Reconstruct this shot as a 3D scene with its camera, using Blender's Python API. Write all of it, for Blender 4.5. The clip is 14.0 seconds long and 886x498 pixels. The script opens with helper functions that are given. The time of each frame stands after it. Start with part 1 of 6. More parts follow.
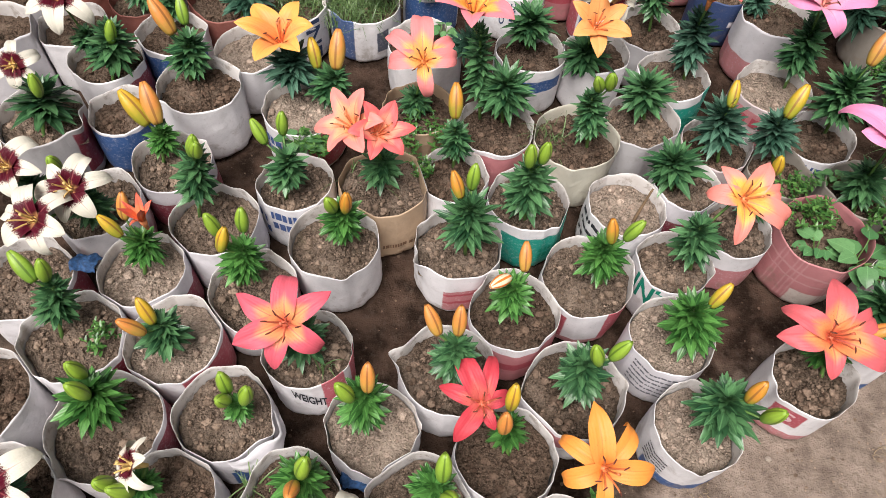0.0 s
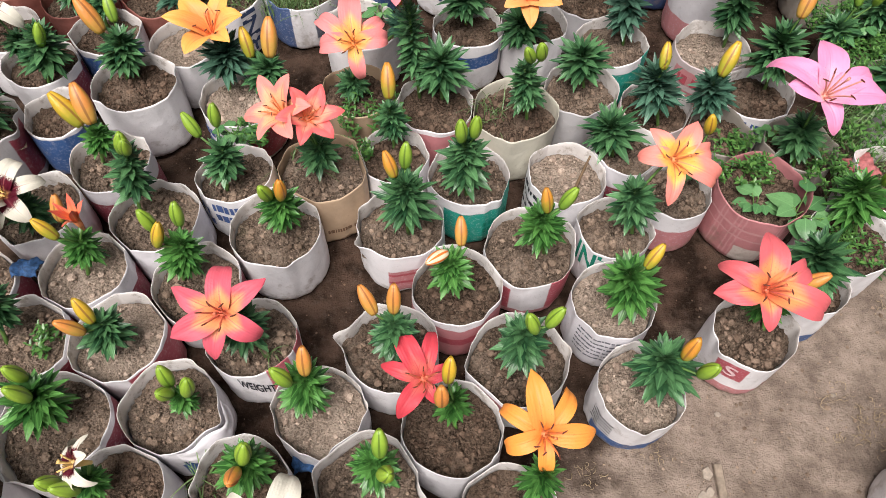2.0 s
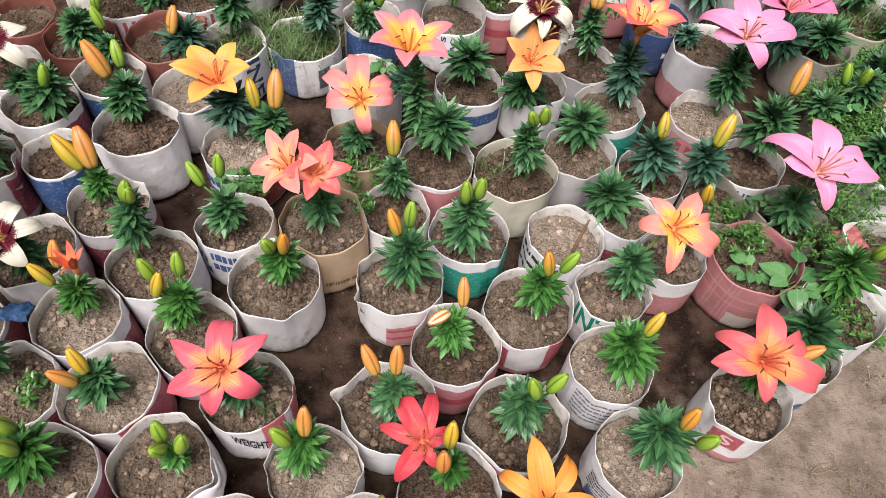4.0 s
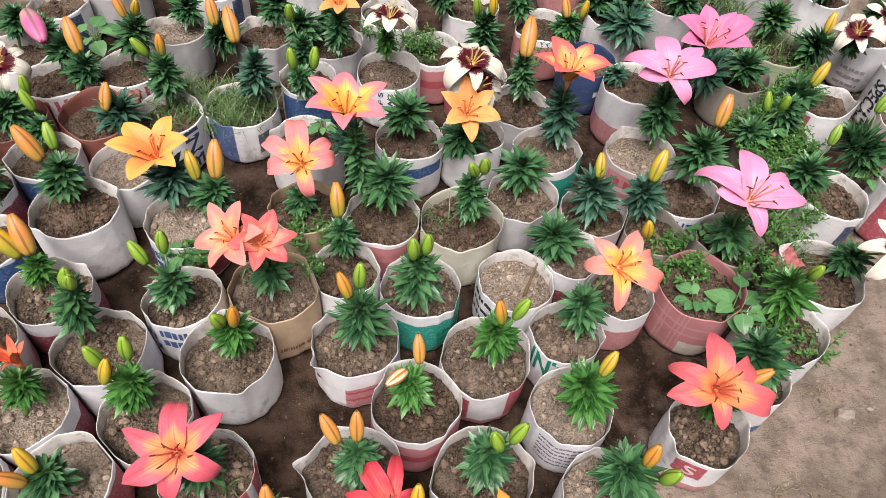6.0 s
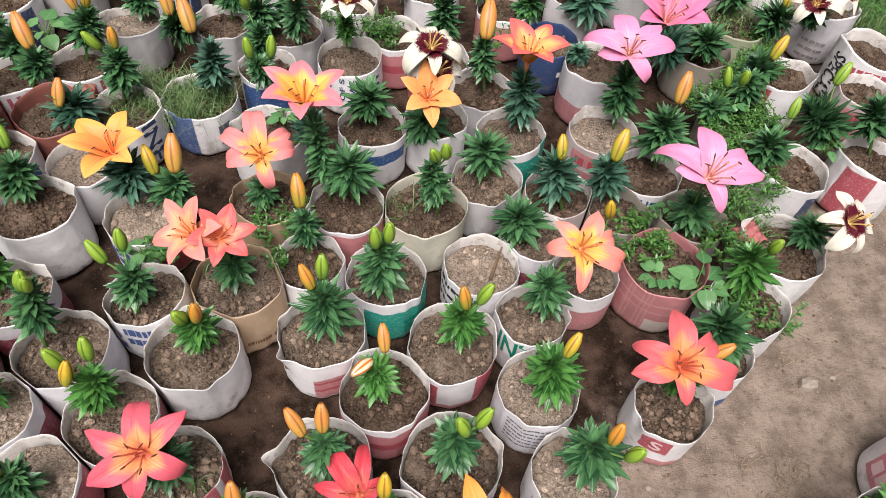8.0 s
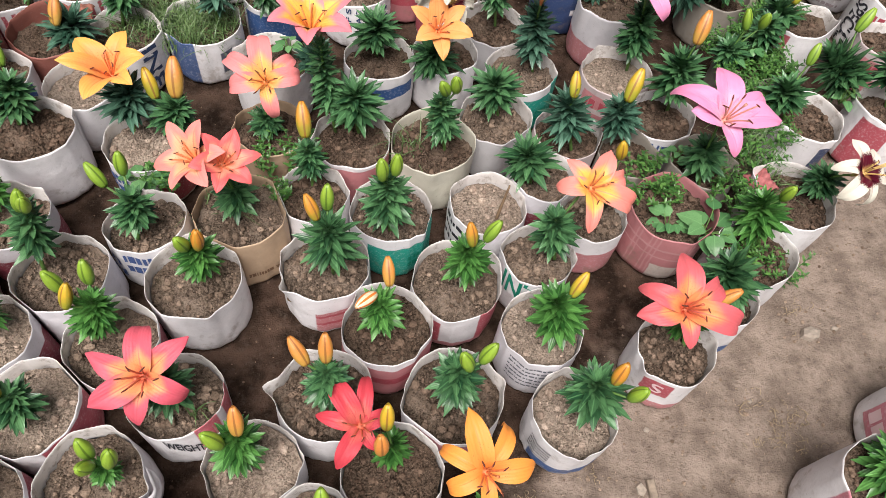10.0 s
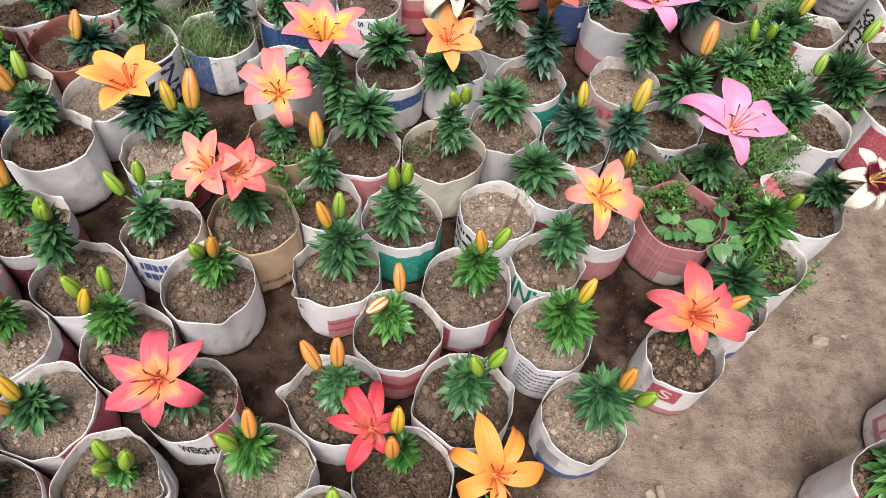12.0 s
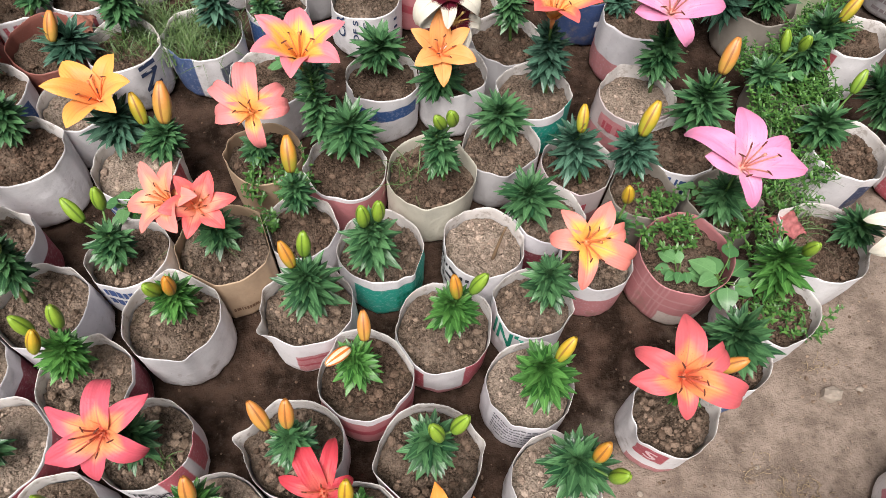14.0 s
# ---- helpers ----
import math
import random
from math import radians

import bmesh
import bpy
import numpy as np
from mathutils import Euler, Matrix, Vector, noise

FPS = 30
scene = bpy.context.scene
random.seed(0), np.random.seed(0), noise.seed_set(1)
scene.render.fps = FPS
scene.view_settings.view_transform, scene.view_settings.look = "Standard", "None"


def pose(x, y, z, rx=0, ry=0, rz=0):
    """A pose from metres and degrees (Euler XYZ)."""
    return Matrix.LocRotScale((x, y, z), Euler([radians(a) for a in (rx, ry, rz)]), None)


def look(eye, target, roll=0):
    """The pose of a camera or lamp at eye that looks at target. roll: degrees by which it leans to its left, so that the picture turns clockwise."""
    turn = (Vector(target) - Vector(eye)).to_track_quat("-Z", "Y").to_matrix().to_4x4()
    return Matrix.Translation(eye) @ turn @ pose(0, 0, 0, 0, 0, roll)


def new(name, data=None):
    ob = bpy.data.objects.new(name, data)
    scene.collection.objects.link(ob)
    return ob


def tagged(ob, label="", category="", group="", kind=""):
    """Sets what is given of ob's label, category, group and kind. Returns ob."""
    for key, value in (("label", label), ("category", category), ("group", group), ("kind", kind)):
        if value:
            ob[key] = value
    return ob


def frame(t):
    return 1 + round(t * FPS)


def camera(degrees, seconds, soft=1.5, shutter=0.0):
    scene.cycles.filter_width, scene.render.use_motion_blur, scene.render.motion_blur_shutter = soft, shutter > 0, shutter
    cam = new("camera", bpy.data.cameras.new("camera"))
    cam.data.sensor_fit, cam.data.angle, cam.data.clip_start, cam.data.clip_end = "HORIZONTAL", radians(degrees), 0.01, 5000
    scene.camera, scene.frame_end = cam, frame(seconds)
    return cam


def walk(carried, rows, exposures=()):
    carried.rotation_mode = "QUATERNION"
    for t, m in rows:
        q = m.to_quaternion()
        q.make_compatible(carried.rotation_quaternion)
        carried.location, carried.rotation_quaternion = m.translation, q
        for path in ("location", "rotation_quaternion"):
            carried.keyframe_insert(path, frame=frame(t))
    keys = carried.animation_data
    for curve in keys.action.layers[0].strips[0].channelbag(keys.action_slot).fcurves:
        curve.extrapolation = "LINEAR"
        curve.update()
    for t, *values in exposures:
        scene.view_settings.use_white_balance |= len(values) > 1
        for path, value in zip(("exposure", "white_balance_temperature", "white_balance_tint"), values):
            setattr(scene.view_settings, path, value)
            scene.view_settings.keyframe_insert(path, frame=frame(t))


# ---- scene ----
cam = camera(64.6, 14.0, soft=0.3)
PATH = [
    (0, (-0.004, 0.065, 1.308), (0.002, 1.136, -0.38), 5.1),
    (0.2, (0.107, 0.113, 1.34), (0.042, 1.151, -0.368), 4.0),
    (0.5, (0.168, 0.128, 1.346), (0.122, 1.156, -0.369), 0.4),
    (1, (0.146, 0.097, 1.337), (0.182, 1.176, -0.347), 1.3),
    (1.5, (0.129, 0.062, 1.333), (0.163, 1.129, -0.358), 1.3),
    (2, (0.099, 0.056, 1.311), (0.124, 1.09, -0.4), 2.1),
    (2.5, (0.05, 0.061, 1.298), (-0.028, 1.103, -0.407), -0.5),
    (3, (0.052, 0.075, 1.317), (-0.005, 1.175, -0.352), 0.1),
    (3.2, (0.047, 0.081, 1.33), (0.033, 1.218, -0.315), 2.1),
    (5.3, (0.046, 0.086, 1.333), (0.21, 1.196, -0.322), 7.5),
    (5.5, (0.055, 0.098, 1.343), (0.241, 1.241, -0.288), 6.7),
    (6, (0.061, 0.108, 1.362), (0.273, 1.317, -0.217), 6.3),
    (6.5, (0.07, 0.106, 1.367), (0.265, 1.307, -0.22), 5.5),
    (7, (0.095, 0.105, 1.376), (0.323, 1.31, -0.204), 4.8),
    (7.5, (0.091, 0.113, 1.378), (0.323, 1.312, -0.205), 4.9),
    (8, (0.098, 0.114, 1.369), (0.359, 1.275, -0.238), 6.4),
    (8.2, (0.098, 0.104, 1.351), (0.352, 1.26, -0.261), 6.1),
    (10.3, (0.077, 0.106, 1.332), (0.343, 1.144, -0.356), 9.9),
    (10.5, (0.077, 0.103, 1.333), (0.337, 1.155, -0.348), 9.5),
    (11, (0.056, 0.101, 1.328), (0.235, 1.16, -0.359), 5.7),
    (11.5, (0.046, 0.105, 1.35), (0.224, 1.184, -0.324), 7.2),
    (12, (0.077, 0.085, 1.344), (0.314, 1.163, -0.324), 8.0),
    (12.5, (0.088, 0.06, 1.311), (0.312, 1.072, -0.399), 7.6),
    (13, (0.045, 0.043, 1.285), (0.227, 1.01, -0.456), 9.0),
    (13.5, (0.084, 0.079, 1.309), (0.276, 1.088, -0.407), 6.9),
    (13.8, (0.172, 0.192, 1.334), (0.338, 1.139, -0.42), 5.8),
    (14, (0.213, 0.264, 1.353), (0.327, 1.236, -0.392), 5.1),
]
SKY, SUN = 0.036, 3.65
walk(cam, [(t, look(eye, target, roll)) for t, eye, target, roll in PATH], [(0.0, 0.66)])

# ---- world and light: bright overcast day ----
world = bpy.data.worlds.new("overcast_sky")
scene.world = world
world.use_nodes = True
wt = world.node_tree
sky = wt.nodes.new("ShaderNodeTexSky")
sky.sky_type, sky.sun_disc = "NISHITA", False
sky.sun_elevation, sky.sun_rotation = radians(65), radians(205)
sky.air_density, sky.dust_density, sky.ozone_density = 1.0, 6.0, 1.0
wt.nodes["Background"].inputs["Strength"].default_value = SKY
haze = wt.nodes.new("ShaderNodeHueSaturation")
haze.inputs["Saturation"].default_value = 0.35
wt.links.new(sky.outputs["Color"], haze.inputs["Color"])
wt.links.new(haze.outputs["Color"], wt.nodes["Background"].inputs["Color"])
sun = new("sun", bpy.data.lights.new("sun", "SUN"))
sun.data.energy, sun.data.angle, sun.data.color = SUN, radians(40), (0.975, 0.925, 0.885)
sun.matrix_world = look((-0.2, -0.42, 1.0), (0, 0, 0))

# ---- material helpers ----
def shade(name, rough=0.8):
    m = bpy.data.materials.new(name)
    m.use_nodes = True
    t = m.node_tree
    b = t.nodes["Principled BSDF"]
    b.inputs["Roughness"].default_value = rough
    return m, t, b


def node(t, kind, **inputs):
    n = t.nodes.new(kind)
    for k, v in inputs.items():
        n.inputs[k.replace("_", " ")].default_value = v
    return n


def math_node(t, op, a, b=None, clamp=False):
    n = t.nodes.new("ShaderNodeMath")
    n.operation, n.use_clamp = op, clamp
    for i, v in enumerate((a, b)):
        if v is None:
            continue
        if isinstance(v, (int, float)):
            n.inputs[i].default_value = v
        else:
            t.links.new(v, n.inputs[i])
    return n.outputs[0]


def mix(t, fac, a, b, blend="MIX"):
    n = t.nodes.new("ShaderNodeMix")
    n.data_type, n.blend_type = "RGBA", blend
    for i, v in ((0, fac), (6, a), (7, b)):
        if isinstance(v, (int, float)):
            n.inputs[i].default_value = v
        elif isinstance(v, tuple):
            n.inputs[i].default_value = (*v, 1) if len(v) == 3 else v
        else:
            t.links.new(v, n.inputs[i])
    return n.outputs[2]


def noise_tex(t, vec, scale, detail=3.0, rough=0.55):
    n = node(t, "ShaderNodeTexNoise", Scale=scale, Detail=detail, Roughness=rough)
    t.links.new(vec, n.inputs["Vector"])
    return n.outputs["Fac"]


def step(t, v, lo, hi):
    n = t.nodes.new("ShaderNodeMapRange")
    n.interpolation_type = "SMOOTHSTEP"
    t.links.new(v, n.inputs[0])
    n.inputs[1].default_value, n.inputs[2].default_value = lo, hi
    return n.outputs[0]


def bump(t, b, height, strength, distance):
    n = node(t, "ShaderNodeBump", Strength=strength, Distance=distance)
    t.links.new(height, n.inputs["Height"])
    t.links.new(n.outputs["Normal"], b.inputs["Normal"])


def coords(t, kind="Object"):
    return t.nodes.new("ShaderNodeTexCoord").outputs[kind]


def xyz(t, vec):
    n = t.nodes.new("ShaderNodeSeparateXYZ")
    t.links.new(vec, n.inputs[0])
    return n.outputs


def offset(t, vec):
    """Shifts texture space by each object's own random number."""
    info = t.nodes.new("ShaderNodeObjectInfo").outputs["Random"]
    n = t.nodes.new("ShaderNodeVectorMath")
    n.operation = "ADD"
    t.links.new(vec, n.inputs[0])
    c = t.nodes.new("ShaderNodeCombineXYZ")
    t.links.new(math_node(t, "MULTIPLY", info, 37.0), c.inputs[0])
    t.links.new(math_node(t, "MULTIPLY", info, 91.0), c.inputs[1])
    t.links.new(c.outputs[0], n.inputs[1])
    return n.outputs[0], info


def soil_material(name, dark, light, dry):
    m, t, b = shade(name, 0.95)
    v = coords(t, "Object")
    v, info = offset(t, v)
    big, fine, grit = noise_tex(t, v, 18, 4), noise_tex(t, v, 150, 6, 0.7), noise_tex(t, v, 620, 2)
    c = mix(t, step(t, fine, 0.32, 0.66), dark, light)
    c = mix(t, math_node(t, "MULTIPLY", step(t, big, 0.46, 0.68), 0.55), c, dry)
    c = mix(t, math_node(t, "MULTIPLY", step(t, grit, 0.57, 0.67), 0.65), c, dry)
    c = mix(t, math_node(t, "MULTIPLY", step(t, noise_tex(t, v, 11, 5, 0.6), 0.58, 0.74), 0.16), c, (0.085, 0.1, 0.035))
    t.links.new(c, b.inputs["Base Color"])
    cell = node(t, "ShaderNodeTexVoronoi", Scale=210.0)
    t.links.new(v, cell.inputs["Vector"])
    h = math_node(t, "SUBTRACT", fine, math_node(t, "MULTIPLY", cell.outputs["Distance"], 0.6))
    bump(t, b, math_node(t, "ADD", h, math_node(t, "MULTIPLY", grit, 0.5)), 1.0, 0.013)
    b.inputs["Specular IOR Level"].default_value = 0.06
    return m


SOIL = {
    "brown": soil_material("damp_soil", (0.0345, 0.02276, 0.01635), (0.2139, 0.1487, 0.109), (0.3852, 0.2842, 0.218)),
    "mid": soil_material("crumbly_soil", (0.0598, 0.04218, 0.03161), (0.3392, 0.2531, 0.194), (0.529, 0.4107, 0.327)),
    "lumpy": soil_material("lumpy_soil", (0.0414, 0.02886, 0.02126), (0.2553, 0.1854, 0.1384), (0.437, 0.333, 0.2616)),
    "dry": soil_material("dry_soil", (0.184, 0.1399, 0.109), (0.5635, 0.4462, 0.3597), (0.69, 0.555, 0.4578)),
}


def ground_material():
    m, t, b = shade("trodden_earth", 0.93)
    v = coords(t, "Object")
    o = xyz(t, v)
    big, mid_n, fine, grit = noise_tex(t, v, 3.2, 5), noise_tex(t, v, 16, 5, 0.6), noise_tex(t, v, 75, 5, 0.65), noise_tex(t, v, 330, 2)
    # damp earth, its colour taken darker still to paint the shade between bags
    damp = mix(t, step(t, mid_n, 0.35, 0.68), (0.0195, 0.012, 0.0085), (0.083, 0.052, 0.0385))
    dry = mix(t, step(t, mid_n, 0.3, 0.7), (0.152, 0.116, 0.094), (0.305, 0.241, 0.199))
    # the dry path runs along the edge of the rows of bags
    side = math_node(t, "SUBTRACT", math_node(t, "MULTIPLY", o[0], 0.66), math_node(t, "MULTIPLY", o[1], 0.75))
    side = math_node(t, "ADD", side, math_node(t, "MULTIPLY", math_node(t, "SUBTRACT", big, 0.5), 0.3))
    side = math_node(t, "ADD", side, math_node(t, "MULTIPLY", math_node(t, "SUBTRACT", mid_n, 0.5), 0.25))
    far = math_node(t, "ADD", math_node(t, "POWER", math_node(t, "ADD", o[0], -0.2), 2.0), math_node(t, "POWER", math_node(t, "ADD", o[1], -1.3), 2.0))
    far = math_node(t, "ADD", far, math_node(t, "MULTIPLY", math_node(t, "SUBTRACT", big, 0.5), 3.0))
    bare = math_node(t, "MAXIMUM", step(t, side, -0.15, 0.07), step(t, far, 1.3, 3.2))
    # away from the path the ground keeps the damp tone with its painted shade
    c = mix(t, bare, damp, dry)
    pale = math_node(t, "ADD", math_node(t, "MULTIPLY", bare, 0.75), 0.25)
    c = mix(t, math_node(t, "MULTIPLY", step(t, fine, 0.52, 0.66), 0.4), c, (0.085, 0.062, 0.05))
    c = mix(t, math_node(t, "MULTIPLY", step(t, noise_tex(t, v, 48, 6, 0.75), 0.56, 0.7), math_node(t, "MULTIPLY", pale, 0.26)), c, (0.36, 0.29, 0.24))
    c = mix(t, math_node(t, "MULTIPLY", step(t, grit, 0.58, 0.72), math_node(t, "MULTIPLY", pale, 0.24)), c, (0.4, 0.33, 0.27))
    t.links.new(c, b.inputs["Base Color"])
    bump(t, b, math_node(t, "ADD", math_node(t, "ADD", fine, math_node(t, "MULTIPLY", mid_n, 0.5)), math_node(t, "MULTIPLY", grit, 0.42)), 1.0, 0.008)
    b.inputs["Specular IOR Level"].default_value = 0.05
    return m


def clod_material(name, dark, light):
    m, t, b = shade(name, 0.95)
    v = coords(t)
    island = t.nodes.new("ShaderNodeNewGeometry").outputs["Random Per Island"]
    c = mix(t, island, dark, light)
    c = mix(t, math_node(t, "MULTIPLY", step(t, noise_tex(t, v, 300, 4, 0.7), 0.45, 0.7), 0.5), c, tuple(0.55 * x for x in dark))
    t.links.new(c, b.inputs["Base Color"])
    bump(t, b, noise_tex(t, v, 420, 4, 0.7), 0.8, 0.004)
    b.inputs["Specular IOR Level"].default_value = 0.05
    return m


CLOD = {"brown": clod_material("damp_clod", (0.08625, 0.0555, 0.04033), (0.23, 0.1576, 0.1155)), "mid": clod_material("crumbly_clod", (0.138, 0.09768, 0.07194), (0.3967, 0.2942, 0.2235)), "lumpy": clod_material("lumpy_clod", (0.115, 0.07881, 0.05777), (0.322, 0.2309, 0.1744)), "dry": clod_material("dry_clod", (0.3105, 0.2331, 0.1853), (0.6325, 0.4995, 0.4088))}
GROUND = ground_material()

WHITE, LILAC, CREAM, GREY = (0.775, 0.752, 0.768), (0.69, 0.665, 0.695), (0.62, 0.59, 0.5), (0.45, 0.435, 0.445)
RED, PINK, MAROON, BLUE, NAVY, TEAL, BLACK = (0.4, 0.07, 0.095), (0.5, 0.2, 0.215), (0.24, 0.034, 0.056), (0.025, 0.085, 0.25), (0.03, 0.05, 0.12), (0.0, 0.27, 0.205), (0.018, 0.018, 0.026)

# style: base colour, printed areas (colour, low, high, from degrees, to degrees; 0 faces the path end of the rows), words for the label
STYLES = {
    "plain": (WHITE, [], "plain off-white woven sack"),
    "plain_blueknot": (WHITE, [(BLUE, 0.0, 0.35, -30, 25)], "off-white sack with a blue rag at its foot"),
    "redlow": (PINK, [(WHITE, 0.86, 1.1, -180, 180), (RED, 0.45, 0.62, -180, 180)], "pink and red printed sack"),
    "pinkrim": (WHITE, [(PINK, 0.55, 0.9, -60, 20)], "off-white sack with a pink print"),
    "text_black": (LILAC, [], "pale sack printed with rows of dark lettering"),
    "bluelow": (WHITE, [(BLUE, 0.08, 0.32, -70, 75)], "off-white sack with a blue band"),
    "redprint": (WHITE, [(RED, 0.48, 0.86, -58, -14), (PINK, 0.0, 0.25, -60, 60)], "off-white sack with a red print"),
    "redcheck": ((0.46, 0.19, 0.2), [((0.6, 0.53, 0.48), 0.0, 0.42, -28, 80), ((0.51, 0.27, 0.27), 0.78, 0.82, -90, 80), ((0.51, 0.27, 0.27), 0.6, 0.63, -90, 80)] + [((0.51, 0.255, 0.26), 0.12, 1.2, a, a + 2) for a in (-66, -60, -44, -38, -32, 8, 14, 40)], "faded red check sack with a cream foot"),
    "redcheckflap": (WHITE, [(PINK, 0.1, 0.62, -14, 46), (RED, 0.3, 0.36, -14, 46), (RED, 0.5, 0.55, -14, 46)], "white sack with a red check and a loose flap"),
    "pinklow": (WHITE, [(PINK, 0.0, 0.62, -180, 180)], "white sack with a pink lower half"),
    "greentext": (WHITE, [], "white sack with green letters"),
    "redpatch": (WHITE, [(RED, 0.1, 0.95, 25, 112), (RED, 0.2, 0.8, -75, -25), (PINK, 0.0, 0.2, -180, 180)], "white sack with red patches"),
    "greytext": (LILAC, [], "pale lilac sack with faint grey lettering"),
    "arabic": (WHITE, [], "white sack with black script"),
    "maroon": (LILAC, [(MAROON, 0.0, 0.66, -180, 180)], "pale sack with a dark red lower part"),
    "teal": (WHITE, [(TEAL, 0.0, 0.8, -40, 50), (TEAL, 0.0, 1.2, 50, 110)], "white sack with a teal print"),
    "brown": ((0.5, 0.36, 0.245), [], "tan sack with faint lettering"),
    "bluetext": (WHITE, [], "white sack with blue lettering"),
    "fiftykg": (WHITE, [(MAROON, 0.0, 0.6, -60, 20)], "white sack with navy letters low on its side"),
    "bluered": (WHITE, [(RED, 0.1, 0.95, 15, 95)], "white sack with blue lettering and a red side"),
    "greymaroon": (LILAC, [(MAROON, 0.1, 0.9, -150, -50)], "grey sack with a maroon side"),
    "plain_red": (WHITE, [(MAROON, 0.1, 0.85, 20, 150)], "off-white sack with a maroon side"),
    "weight": (WHITE, [((0.52, 0.12, 0.15), 0.3, 1.2, 28, 60), ((0.52, 0.12, 0.15), 0.3, 1.2, 72, 105)], "white sack with black letters and red blocks"),
    "bluefold": (LILAC, [(BLUE, 0.1, 0.55, 15, 60)], "white sack with a folded blue-printed corner"),
    "bluerim": (WHITE, [(BLUE, 0.0, 0.9, -60, 80)], "white sack with a bright blue front"),
    "greyfold": (GREY, [(MAROON, 0.2, 1.1, 60, 100)], "grey folded sack"),
    "navyprint": (WHITE, [(NAVY, 0.1, 0.95, 35, 60)], "white sack with navy letters"),
    "navy": (WHITE, [((0.055, 0.1, 0.24), 0.0, 1.1, -56, -10), ((0.09, 0.1, 0.14), 0.25, 0.7, 28, 50)], "white and navy printed sack"),
    "navyletters": (WHITE, [], "off-white sack with large navy letters"),
    "turnedtext": (WHITE, [], "white sack with navy letters turned on their side"),
    "allnavy": ((0.035, 0.06, 0.15), [(WHITE, 0.5, 0.62, 10, 40)], "navy blue sack"),
    "redbrown": ((0.27, 0.1, 0.08), [], "rust red sack"),
    "redstripe": (WHITE, [(RED, 0.1, 0.95, a, a + 7) for a in range(-40, 60, 16)], "white sack with narrow red stripes"),
    "grey": (GREY, [], "weathered grey sack"),
    "pink": (PINK, [(WHITE, 0.88, 1.1, -180, 180)], "faded pink sack"),
    "cream": (CREAM, [], "cream woven sack"),
    "blueband": (WHITE, [(BLUE, 0.6, 0.85, -40, 60)], "white sack with a blue band"),
    "bluecheck": (WHITE, [(BLUE, 0.1, 0.7, -50, -20), (RED, 0.1, 0.8, -110, -55)], "white sack with blue and red print"),
    "redhalf": (LILAC, [(PINK, 0.0, 0.56, -180, 180)], "white sack with a rose lower half"),
    "pinkprint": ((0.56, 0.47, 0.47), [(PINK, 0.0, 0.4, -180, 180), (PINK, 0.5, 0.8, -70, -20)], "pale sack with faded pink print"),
    "muddy": ((0.3, 0.27, 0.235), [], "mud-stained grey sack"),
    "olive": ((0.34, 0.36, 0.25), [], "olive weathered sack"),
    "redwhite": (WHITE, [(RED, 0.4, 1.0, -95, -45)], "white sack with a red corner"),
    "special": (WHITE, [(PINK, 0.0, 0.3, -30, 60)], "white sack with black letters and a red print"),
    "bluewhite": (WHITE, [(NAVY, 0.15, 0.8, 5, 55)], "white sack with a navy block"),
    "redsector": (WHITE, [(RED, 0.0, 1.1, -75, -25), (RED, 0.3, 0.9, 45, 80)], "white sack with red panels"),
    "redband": (WHITE, [((0.56, 0.2, 0.25), 0.3, 0.85, -125, -20)], "white sack with a worn red lettered band"),
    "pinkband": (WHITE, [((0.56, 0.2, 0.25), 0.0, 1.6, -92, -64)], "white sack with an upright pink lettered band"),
}


